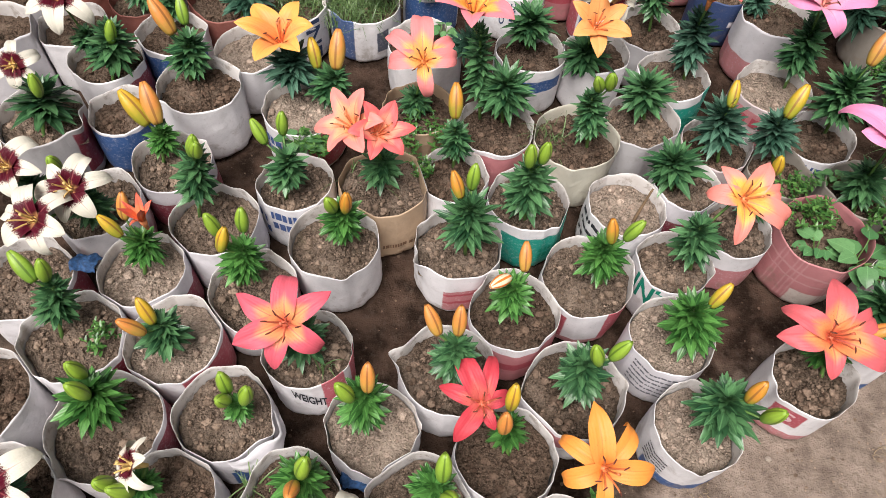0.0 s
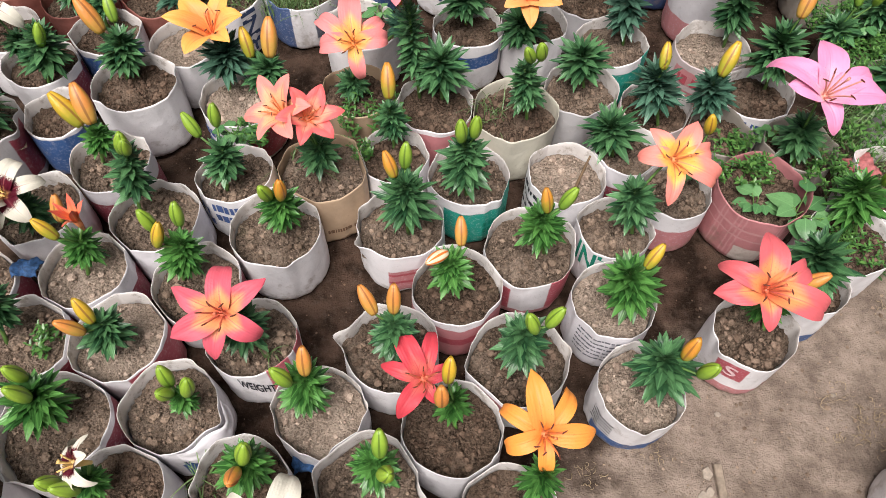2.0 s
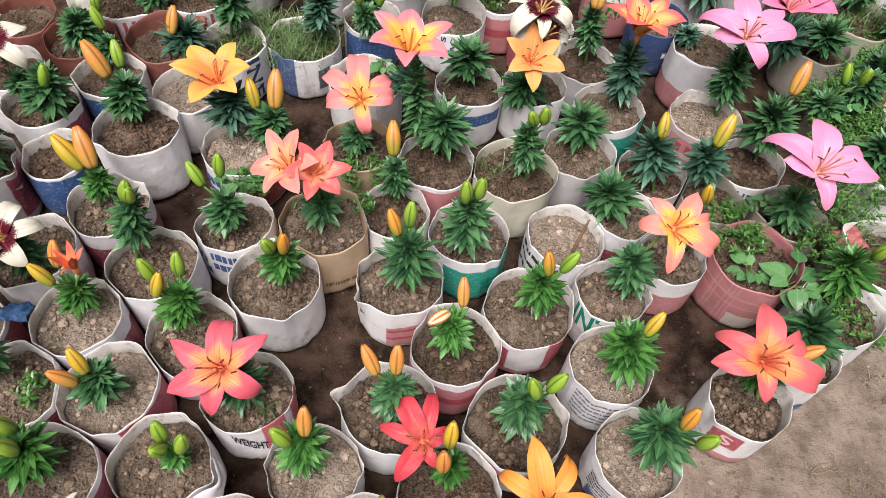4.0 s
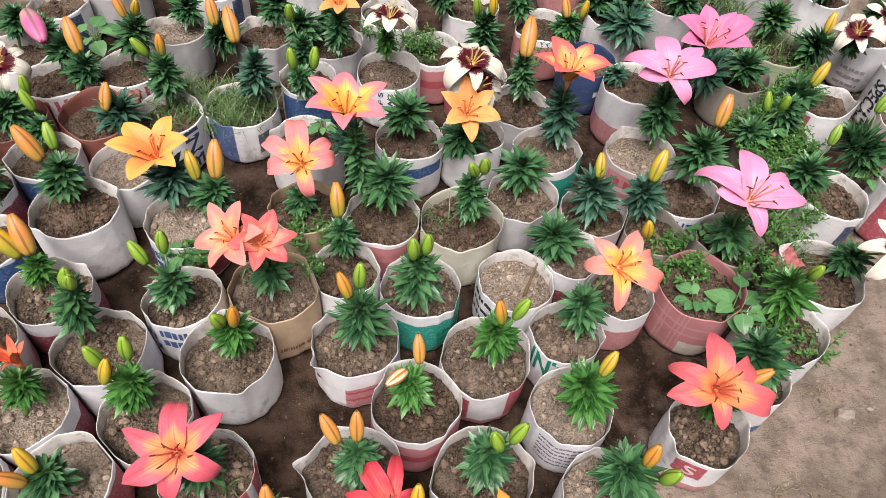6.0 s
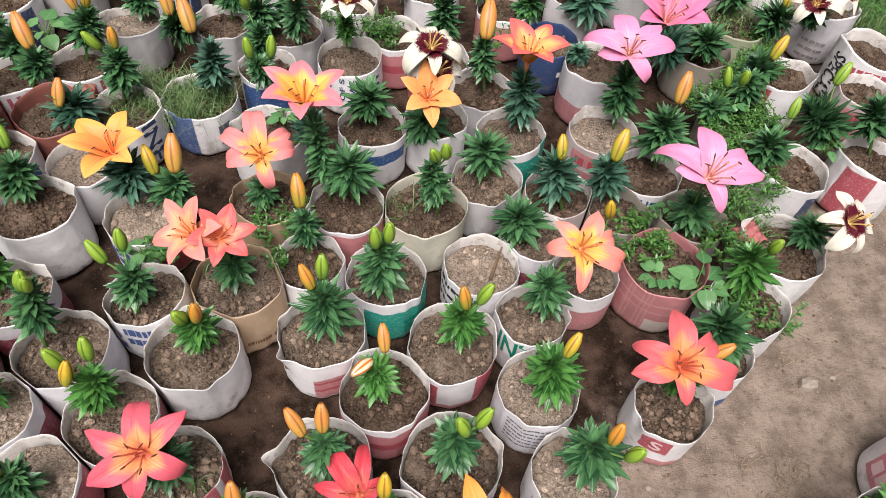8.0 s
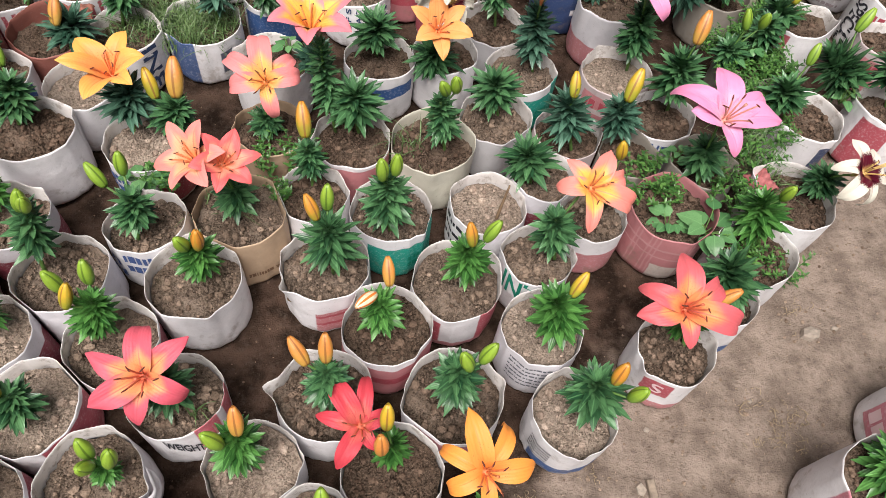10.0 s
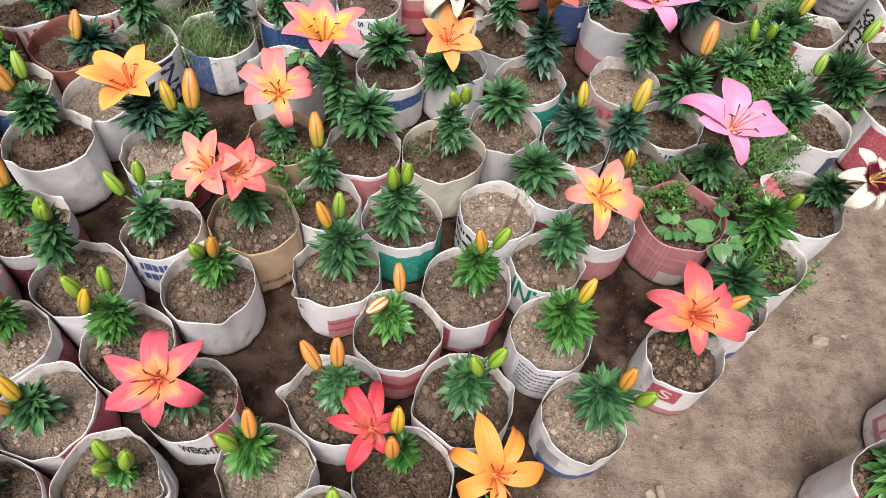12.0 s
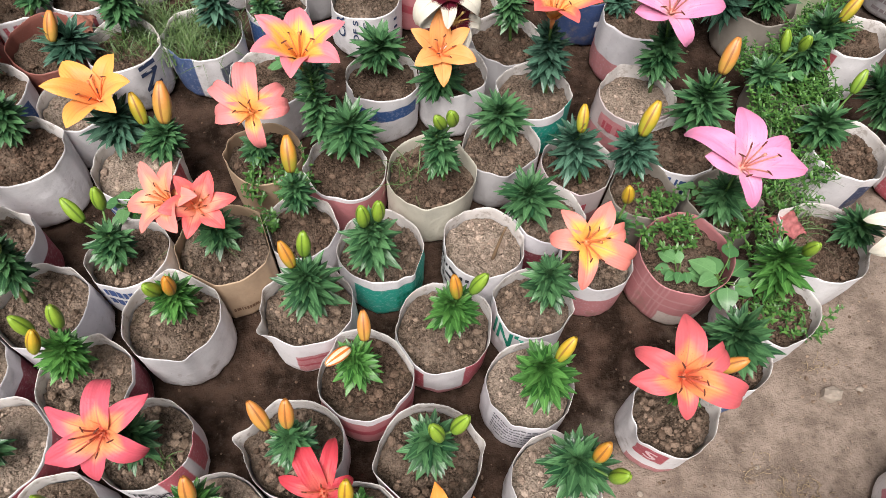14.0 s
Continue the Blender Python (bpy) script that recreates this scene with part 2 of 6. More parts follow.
def sack_material(style):
    base, marks, words = STYLES[style]
    m, t, b = shade("woven_sack_" + style, 0.55)
    v0 = coords(t, "Object")
    o = xyz(t, v0)
    v, info = offset(t, v0)
    warp = math_node(t, "MULTIPLY", math_node(t, "SUBTRACT", noise_tex(t, v, 40, 3), 0.5), 0.05)
    turn = math_node(t, "ARCTAN2", o[0], math_node(t, "MULTIPLY", o[1], -1.0))
    angle = math_node(t, "ADD", turn, warp)
    z = math_node(t, "ADD", math_node(t, "DIVIDE", o[2], 0.14), warp)
    c = mix(t, step(t, noise_tex(t, v, 11, 5, 0.65), 0.42, 0.72), base, tuple(x * 0.84 for x in base))
    for colour, lo, hi, a0, a1 in marks:
        k = math_node(t, "MULTIPLY", step(t, z, lo - 0.012, lo + 0.012), math_node(t, "SUBTRACT", 1.0, step(t, z, hi - 0.012, hi + 0.012)))
        if a1 - a0 < 359:
            r0, r1 = radians(a0), radians(a1)
            k = math_node(t, "MULTIPLY", k, math_node(t, "MULTIPLY", step(t, angle, r0 - 0.02, r0 + 0.02), math_node(t, "SUBTRACT", 1.0, step(t, angle, r1 - 0.02, r1 + 0.02))))
        # ink is worn off in flecks
        wear = step(t, noise_tex(t, v, 160, 4, 0.7), 0.28, 0.5)
        c = mix(t, math_node(t, "MULTIPLY", k, math_node(t, "ADD", math_node(t, "MULTIPLY", wear, 0.3), 0.68)), c, colour)
    # tapes of the weave: thin streaks along both directions
    flat = t.nodes.new("ShaderNodeCombineXYZ")
    t.links.new(math_node(t, "MULTIPLY", turn, 9.0), flat.inputs[0])
    t.links.new(math_node(t, "MULTIPLY", o[2], 150.0), flat.inputs[1])
    t.links.new(math_node(t, "MULTIPLY", info, 50.0), flat.inputs[2])
    tape = noise_tex(t, flat.outputs[0], 1.6, 4, 0.6)
    c = mix(t, math_node(t, "MULTIPLY", step(t, tape, 0.52, 0.7), 0.08), c, (0.4, 0.37, 0.36))
    # splashed mud
    mud = step(t, math_node(t, "ADD", noise_tex(t, v, 28, 5, 0.65), math_node(t, "MULTIPLY", z, -0.2)), 0.44, 0.66)
    c = mix(t, math_node(t, "MULTIPLY", mud, 0.5), c, (0.24, 0.185, 0.14))
    fleck = step(t, noise_tex(t, v, 240, 3, 0.7), 0.64, 0.72)
    c = mix(t, math_node(t, "MULTIPLY", fleck, 0.35), c, (0.2, 0.15, 0.11))
    t.links.new(c, b.inputs["Base Color"])
    crease = math_node(t, "ABSOLUTE", math_node(t, "SUBTRACT", noise_tex(t, v, 17, 3, 0.5), 0.5))
    bump(t, b, math_node(t, "ADD", math_node(t, "MULTIPLY", tape, 0.17), math_node(t, "MULTIPLY", crease, 1.6)), 0.4, 0.006)
    b.inputs["Specular IOR Level"].default_value = 0.35
    return m


def inner_material():
    m, t, b = shade("soiled_sack_lining", 0.7)
    v, info = offset(t, coords(t))
    c = mix(t, step(t, noise_tex(t, v, 14, 4), 0.35, 0.65), (0.8, 0.765, 0.75), (0.66, 0.62, 0.6))
    c = mix(t, math_node(t, "MULTIPLY", step(t, noise_tex(t, v, 45, 5, 0.7), 0.5, 0.66), 0.55), c, (0.26, 0.2, 0.155))
    t.links.new(c, b.inputs["Base Color"])
    bump(t, b, noise_tex(t, v, 60, 3, 0.5), 0.3, 0.003)
    return m


SACK, LINING = {}, inner_material()
DYED = ("muddy", "olive", "redbrown", "brown", "allnavy", "redcheck", "cream")


def ink(name, colour):
    m, t, b = shade(name, 0.7)
    v = coords(t)
    c = mix(t, step(t, noise_tex(t, v, 220, 3), 0.25, 0.42), tuple(0.14 + 0.8 * x for x in colour), colour)
    t.links.new(c, b.inputs["Base Color"])
    return m


INK = {"black": ink("black_ink", BLACK), "blue": ink("blue_ink", (0.05, 0.09, 0.24)), "green": ink("green_ink", (0.0, 0.2, 0.13)), "navy": ink("navy_ink", NAVY), "red": ink("red_ink", RED), "grey": ink("grey_ink", (0.12, 0.12, 0.14)), "white": ink("pale_pink_ink", (0.7, 0.5, 0.52)), "brown": ink("brown_ink", (0.17, 0.09, 0.05)), "faded": ink("faded_ink", (0.36, 0.3, 0.32))}


def leaf_material(name, deep, light, ribbed=True):
    m, t, b = shade(name, 0.32)
    v = coords(t)
    o = xyz(t, v)
    info = t.nodes.new("ShaderNodeObjectInfo").outputs["Random"]
    if ribbed:
        c = mix(t, info, deep, light)
        rib = math_node(t, "SUBTRACT", 1.0, step(t, math_node(t, "ABSOLUTE", o[0]), 0.003, 0.022))
        c = mix(t, math_node(t, "MULTIPLY", rib, 0.45), c, tuple(min(1, x * 1.5 + 0.01) for x in light))
    else:
        island = t.nodes.new("ShaderNodeNewGeometry").outputs["Random Per Island"]
        c = mix(t, island, deep, light)
    # faint blotches and dried dew along the blade
    c = mix(t, math_node(t, "MULTIPLY", step(t, noise_tex(t, v, 9, 3), 0.45, 0.75), 0.3), c, tuple(x * 0.6 for x in deep))
    c = mix(t, math_node(t, "MULTIPLY", step(t, noise_tex(t, v, 38, 3, 0.6), 0.62, 0.72), 0.3), c, tuple(min(1, x * 1.6 + 0.03) for x in light))
    t.links.new(c, b.inputs["Base Color"])
    b.inputs["Specular IOR Level"].default_value = 0.5
    if ribbed and name != "broad_weed_leaf":
        bump(t, b, math_node(t, "SINE", math_node(t, "MULTIPLY", o[0], 120.0)), 0.12, 0.004)
    return m


GREENS = (("dark_blue_green", (0.014, 0.05, 0.031), (0.09, 0.195, 0.132)), ("deep_green", (0.016, 0.06, 0.025), (0.09, 0.215, 0.085)), ("fresh_green", (0.02, 0.08, 0.016), (0.098, 0.26, 0.058)))
LEAF = [leaf_material(n + "_leaf", a, b) for n, a, b in GREENS]
TUFT = [leaf_material(n + "_young_leaf", a, b, False) for n, a, b in GREENS]
WEED = leaf_material("weed_leaf", (0.025, 0.088, 0.018), (0.105, 0.23, 0.052), False)
GRASS = leaf_material("grass_blade", (0.06, 0.12, 0.035), (0.16, 0.24, 0.09), False)
BROAD = leaf_material("broad_weed_leaf", (0.06, 0.165, 0.058), (0.135, 0.28, 0.11))


def plain(name, colour, rough=0.6, vary=0.25, scale=60):
    m, t, b = shade(name, rough)
    v, info = offset(t, coords(t))
    c = mix(t, step(t, noise_tex(t, v, scale, 4), 0.3, 0.7), colour, tuple(x * (1 - vary) for x in colour))
    t.links.new(c, b.inputs["Base Color"])
    bump(t, b, noise_tex(t, v, scale * 3, 3), 0.3, 0.002)
    return m


STEM = plain("green_stem", (0.11, 0.22, 0.05), 0.5)
DRYSTEM = plain("dry_stem", (0.2, 0.13, 0.075), 0.9)
ANTHER = plain("rust_brown_anther", (0.13, 0.03, 0.015), 0.85)
STRAW = plain("dry_straw", (0.36, 0.27, 0.17), 0.9)
WOOD = plain("weathered_wood", (0.3, 0.235, 0.18), 0.85, 0.45, 60)
STONE = plain("pale_stone", (0.34, 0.285, 0.235), 0.9, 0.3, 90)
CHIP = plain("pale_plaster_chip", (0.36, 0.3, 0.245), 0.95, 0.3, 120)

# petal colours: throat, middle, tip, edge of the middle zone, speckle strength
PETALS = {
    "coral": ((0.62, 0.12, 0.075), (0.8, 0.33, 0.13), (0.61, 0.1, 0.14), 0.45, 0.35),
    "redorange": ((0.6, 0.12, 0.06), (0.73, 0.26, 0.095), (0.58, 0.11, 0.125), 0.4, 0.35),
    "red": ((0.57, 0.11, 0.08), (0.62, 0.13, 0.11), (0.53, 0.05, 0.07), 0.34, 0.45),
    "peach": ((0.83, 0.36, 0.1), (0.86, 0.45, 0.09), (0.77, 0.24, 0.2), 0.46, 0.3),
    "peachyellow": ((0.84, 0.38, 0.07), (0.85, 0.44, 0.12), (0.75, 0.23, 0.23), 0.46, 0.4),
    "peachpink": ((0.84, 0.37, 0.07), (0.86, 0.45, 0.08), (0.72, 0.21, 0.25), 0.5, 0.3),
    "coralpeach": ((0.84, 0.36, 0.13), (0.85, 0.4, 0.22), (0.79, 0.23, 0.2), 0.46, 0.3),
    "coralred": ((0.83, 0.33, 0.15), (0.82, 0.31, 0.21), (0.72, 0.12, 0.12), 0.46, 0.3),
    "redpeach": ((0.84, 0.38, 0.09), (0.84, 0.41, 0.15), (0.72, 0.13, 0.12), 0.55, 0.2),
    "orange": ((0.82, 0.33, 0.1), (0.82, 0.36, 0.13), (0.79, 0.32, 0.1), 0.5, 0.3),
    "yelloworange": ((0.8, 0.28, 0.08), (0.82, 0.31, 0.1), (0.81, 0.36, 0.085), 0.5, 0.3),
    "yellow": ((0.79, 0.24, 0.045), (0.81, 0.285, 0.065), (0.8, 0.285, 0.055), 0.5, 0.35),
    "pink": ((0.8, 0.5, 0.46), (0.78, 0.36, 0.52), (0.72, 0.25, 0.43), 0.32, 0.3),
    "pinkdeep": ((0.77, 0.4, 0.44), (0.73, 0.26, 0.4), (0.67, 0.17, 0.33), 0.32, 0.25),
    "white": ((0.075, 0.004, 0.014), (0.06, 0.003, 0.01), (0.62, 0.585, 0.5), 0.51, 0.0),
    "redopen": ((0.84, 0.34, 0.1), (0.84, 0.3, 0.13), (0.8, 0.17, 0.11), 0.5, 0.2),
}


def petal_material(kind):
    throat, middle, tip, edge, spots = PETALS[kind]
    white = kind == "white"
    m, t, b = shade("petal_" + kind, 0.5)
    v = coords(t)
    o = xyz(t, v)
    info = t.nodes.new("ShaderNodeObjectInfo").outputs["Random"]
    side = math_node(t, "ABSOLUTE", o[0])
    rag = math_node(t, "MULTIPLY", math_node(t, "SUBTRACT", noise_tex(t, v, 5, 3, 0.5), 0.5), 0.16)
    if not white:
        rag = math_node(t, "ADD", rag, math_node(t, "MULTIPLY", math_node(t, "SUBTRACT", info, 0.5), 0.16))
    # distance along the petal, shortened towards its edges
    along = math_node(t, "ADD", math_node(t, "ADD", o[1], rag), math_node(t, "MULTIPLY", side, 0.2 if white else 1.3))
    if white:
        c = mix(t, step(t, math_node(t, "ADD", along, math_node(t, "MULTIPLY", math_node(t, "SUBTRACT", noise_tex(t, v, 40, 3, 0.7), 0.5), 0.4)), edge - 0.05, edge + 0.06), throat, tip)
        c = mix(t, math_node(t, "MULTIPLY", math_node(t, "SUBTRACT", 1.0, step(t, o[1], 0.06, 0.18)), 0.6), c, (0.62, 0.34, 0.14))
    else:
        c = mix(t, step(t, along, 0.1, edge - 0.08), throat, middle)
        c = mix(t, step(t, along, edge, edge + 0.3), c, tip)
    # soft veins along the petal, a darker groove down its middle
    line = t.nodes.new("ShaderNodeCombineXYZ")
    t.links.new(math_node(t, "MULTIPLY", o[0], 42.0), line.inputs[0])
    t.links.new(math_node(t, "MULTIPLY", o[1], 2.5), line.inputs[1])
    t.links.new(math_node(t, "MULTIPLY", info, 20.0), line.inputs[2])
    streak = noise_tex(t, line.outputs[0], 1.0, 2)
    c = mix(t, math_node(t, "MULTIPLY", step(t, streak, 0.5, 0.75), 0.16 if not white else 0.08), c, tuple(x * 0.75 for x in tip))
    rib = math_node(t, "SUBTRACT", 1.0, step(t, side, 0.003, 0.02))
    rib = math_node(t, "MULTIPLY", rib, math_node(t, "SUBTRACT", 1.0, step(t, o[1], 0.6, 0.85)))
    c = mix(t, math_node(t, "MULTIPLY", rib, 0.5), c, tuple(x * 0.62 for x in tip) if not white else (0.3, 0.08, 0.08))
    if spots:
        cell = node(t, "ShaderNodeTexVoronoi", Scale=30.0)
        t.links.new(v, cell.inputs["Vector"])
        zone = math_node(t, "MULTIPLY", step(t, o[1], 0.14, 0.24), math_node(t, "SUBTRACT", 1.0, step(t, math_node(t, "ADD", o[1], side), 0.46, 0.6)))
        dot = math_node(t, "SUBTRACT", 1.0, step(t, cell.outputs["Distance"], 0.1, 0.19))
        c = mix(t, math_node(t, "MULTIPLY", math_node(t, "MULTIPLY", dot, zone), spots + 0.3), c, (0.3, 0.03, 0.02))
    c = mix(t, math_node(t, "MULTIPLY", info, 0.12 if not white else 0.0), c, tuple(x * 0.8 for x in tip))
    t.links.new(c, b.inputs["Base Color"])
    b.inputs["Specular IOR Level"].default_value = 0.28 if not white else 0.12
    vein = math_node(t, "SINE", math_node(t, "MULTIPLY", o[0], 110.0))
    bump(t, b, math_node(t, "ADD", math_node(t, "MULTIPLY", vein, 0.12), noise_tex(t, v, 18, 3)), 0.2, 0.004)
    return m


PETAL, FILAMENT = {}, {}

BUDS = {"orange": ((0.5, 0.29, 0.06), (0.63, 0.235, 0.055)), "or_green": ((0.3, 0.27, 0.03), (0.6, 0.25, 0.035)), "yellow": ((0.33, 0.32, 0.03), (0.58, 0.36, 0.03)),
        "green": ((0.16, 0.29, 0.035), (0.25, 0.39, 0.04)), "striped": ((0.8, 0.72, 0.5), (0.8, 0.2, 0.03)), "pink": ((0.5, 0.3, 0.25), (0.6, 0.13, 0.32))}


def bud_material(kind):
    low, high = BUDS[kind]
    m, t, b = shade("bud_" + kind, 0.45)
    v = coords(t)
    o = xyz(t, v)
    info = t.nodes.new("ShaderNodeObjectInfo").outputs["Random"]
    turn = math_node(t, "ARCTAN2", o[0], o[1])
    shift = math_node(t, "MULTIPLY", math_node(t, "SUBTRACT", info, 0.5), 0.3)
    ramp = math_node(t, "ADD", math_node(t, "ADD", o[2], shift), math_node(t, "MULTIPLY", math_node(t, "SUBTRACT", noise_tex(t, v, 5, 3), 0.5), 0.5))
    c = mix(t, step(t, ramp, 0.1, 0.7), low, high)
    if kind == "striped":
        c = mix(t, step(t, math_node(t, "SINE", math_node(t, "MULTIPLY", turn, 6.0)), 0.1, 0.5), low, high)
    else:
        # green midribs and dark seams between the three outer petals
        a = math_node(t, "COSINE", math_node(t, "MULTIPLY", turn, 3.0))
        c = mix(t, math_node(t, "MULTIPLY", math_node(t, "SUBTRACT", 1.0, step(t, a, -1.0, -0.7)), 0.35), c, tuple(0.5 * x + 0.5 * y for x, y in zip(low, (0.16, 0.2, 0.03))))
        c = mix(t, math_node(t, "MULTIPLY", step(t, a, 0.8, 0.98), 0.8), c, (0.22, 0.085, 0.025) if kind not in ("green", "pink") else tuple(x * 0.4 for x in low))
    c = mix(t, math_node(t, "MULTIPLY", step(t, noise_tex(t, v, 7, 3), 0.45, 0.75), 0.3), c, tuple(x * 0.7 for x in high))
    t.links.new(c, b.inputs["Base Color"])
    bump(t, b, noise_tex(t, v, 14, 2), 0.18, 0.004)
    return m


BUD = {k: bud_material(k) for k in BUDS}

# ---- mesh helpers ----
def mesh_of(name, verts, faces, material=None, smooth=True):
    me = bpy.data.meshes.new(name)
    me.from_pydata([tuple(v) for v in verts], [], faces)
    if material:
        me.materials.append(material)
    if smooth:
        me.polygons.foreach_set("use_smooth", [True] * len(me.polygons))
    me.update()
    return me


def part(name, me, parent, label="", m=None, kind=""):
    ob = new(name, me)
    ob.parent = parent
    if m is not None:
        ob.matrix_basis = m
    return tagged(ob, label=label, kind=kind)


def grid_faces(rows, cols, closed):
    out = []
    n = cols if closed else cols - 1
    for i in range(rows - 1):
        for j in range(n):
            k = (j + 1) % cols
            out.append((i * cols + j, i * cols + k, (i + 1) * cols + k, (i + 1) * cols + j))
    return out


def tube(points, radii, sides=7):
    """Vertices and faces of a round tube along the points, closed at its ends."""
    pts = [Vector(p) for p in points]
    verts = []
    for i, p in enumerate(pts):
        d = (pts[min(i + 1, len(pts) - 1)] - pts[max(i - 1, 0)]).normalized()
        q = d.to_track_quat("Z", "Y")
        for j in range(sides):
            a = 2 * math.pi * j / sides
            verts.append(p + q @ Vector((math.cos(a) * radii[i], math.sin(a) * radii[i], 0)))
    faces = grid_faces(len(pts), sides, True)
    faces.append(tuple(reversed(range(sides))))
    faces.append(tuple(range((len(pts) - 1) * sides, len(pts) * sides)))
    return verts, faces


def join(lists):
    verts, faces = [], []
    for v, f in lists:
        k = len(verts)
        verts += v
        faces += [tuple(i + k for i in q) for q in f]
    return verts, faces


def lump(centre, size, rng):
    """A small irregular clod."""
    if size < 0.0032:
        s = [size * rng.uniform(0.75, 1.25) for _ in range(3)]
        return [Vector((centre[0] + x * s[0] * rng.uniform(0.8, 1.2), centre[1] + y * s[1] * rng.uniform(0.8, 1.2), centre[2] + z * s[2] * 0.85)) for x, y, z in BALL[0]], BALL[1]
    verts = []
    rows, cols = 4, 6
    s = [size * rng.uniform(0.8, 1.2) for _ in range(3)]
    turn = rng.uniform(0, 6.3)
    for i in range(rows):
        p = math.pi * (i + 0.5) / rows
        for j in range(cols):
            a = 2 * math.pi * j / cols + turn
            k = rng.uniform(0.75, 1.15)
            verts.append(Vector((centre[0] + s[0] * k * math.sin(p) * math.cos(a), centre[1] + s[1] * k * math.sin(p) * math.sin(a), centre[2] + 0.8 * s[2] * k * math.cos(p))))
    faces = grid_faces(rows, cols, True)
    faces.append(tuple(range(cols)))
    faces.append(tuple(reversed(range((rows - 1) * cols, rows * cols))))
    return verts, faces


G = (1 + 5 ** 0.5) / 2
BALL = ([(x / 1.9, y / 1.9, z / 1.9) for x, y, z in ((-1, G, 0), (1, G, 0), (-1, -G, 0), (1, -G, 0), (0, -1, G), (0, 1, G), (0, -1, -G), (0, 1, -G), (G, 0, -1), (G, 0, 1), (-G, 0, -1), (-G, 0, 1))],
        [(0, 11, 5), (0, 5, 1), (0, 1, 7), (0, 7, 10), (0, 10, 11), (1, 5, 9), (5, 11, 4), (11, 10, 2), (10, 7, 6), (7, 1, 8), (3, 9, 4), (3, 4, 2), (3, 2, 6), (3, 6, 8), (3, 8, 9), (4, 9, 5), (2, 4, 11), (6, 2, 10), (8, 6, 7), (9, 8, 1)])

# ---- ground: one sheet to the horizon ----
def ground_height(x, y):
    near = 1.0 if -2 < x < 3 and -1 < y < 3.2 else 0.0
    return near * (0.008 * noise.fractal(Vector((x * 5, y * 5, 1)), 1.0, 2.0, 3) + 0.0022 * noise.fractal(Vector((x * 23 + 3 * noise.noise(Vector((x * 9, y * 9, 5))), y * 23, 2)), 0.8, 2.1, 3)) - 0.004


def axis_steps(lo, hi, pitch, far):
    inner = [lo + pitch * i for i in range(int((hi - lo) / pitch) + 1)]
    grow, d, up, down = 1.6, pitch * 2, [inner[-1]], [inner[0]]
    while up[-1] < far:
        up.append(up[-1] + d)
        down.append(down[-1] - d)
        d *= grow
    return list(reversed(down[1:])) + inner + up[1:]


gx, gy = axis_steps(-1.5, 2.3, 0.016, 400), axis_steps(-0.3, 2.6, 0.016, 400)
verts = [(x, y, ground_height(x, y)) for y in gy for x in gx]
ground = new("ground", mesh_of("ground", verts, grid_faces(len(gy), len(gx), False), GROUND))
tagged(ground, "bare brown earth, damp and painted darker with shade between the bags, dry along the path", "ground", kind="structure")

# ---- bags ----
BAGS = []


def bag(x, y, r, h, style, soil="brown", ears=(), lifts=()):
    BAGS.append((x, y, r, h, style, soil, ears, lifts))


def outline(index):
    """The bag's radius by angle, pressed flat where it leans on its neighbours."""
    x, y, r = BAGS[index][:3]
    near = []
    for k, (x2, y2, r2, *_) in enumerate(BAGS):
        d = math.hypot(x2 - x, y2 - y)
        if k != index and d < r + r2 + 0.012:
            near.append((math.atan2(y2 - y, x2 - x), (d * d + r * r - r2 * r2) / (2 * d) - 0.0025))

    def radius(a, want):
        for phi, lim in near:
            c = math.cos(a - phi)
            if c > 0.05:
                want = min(want, lim / c)
        return want
    return radius


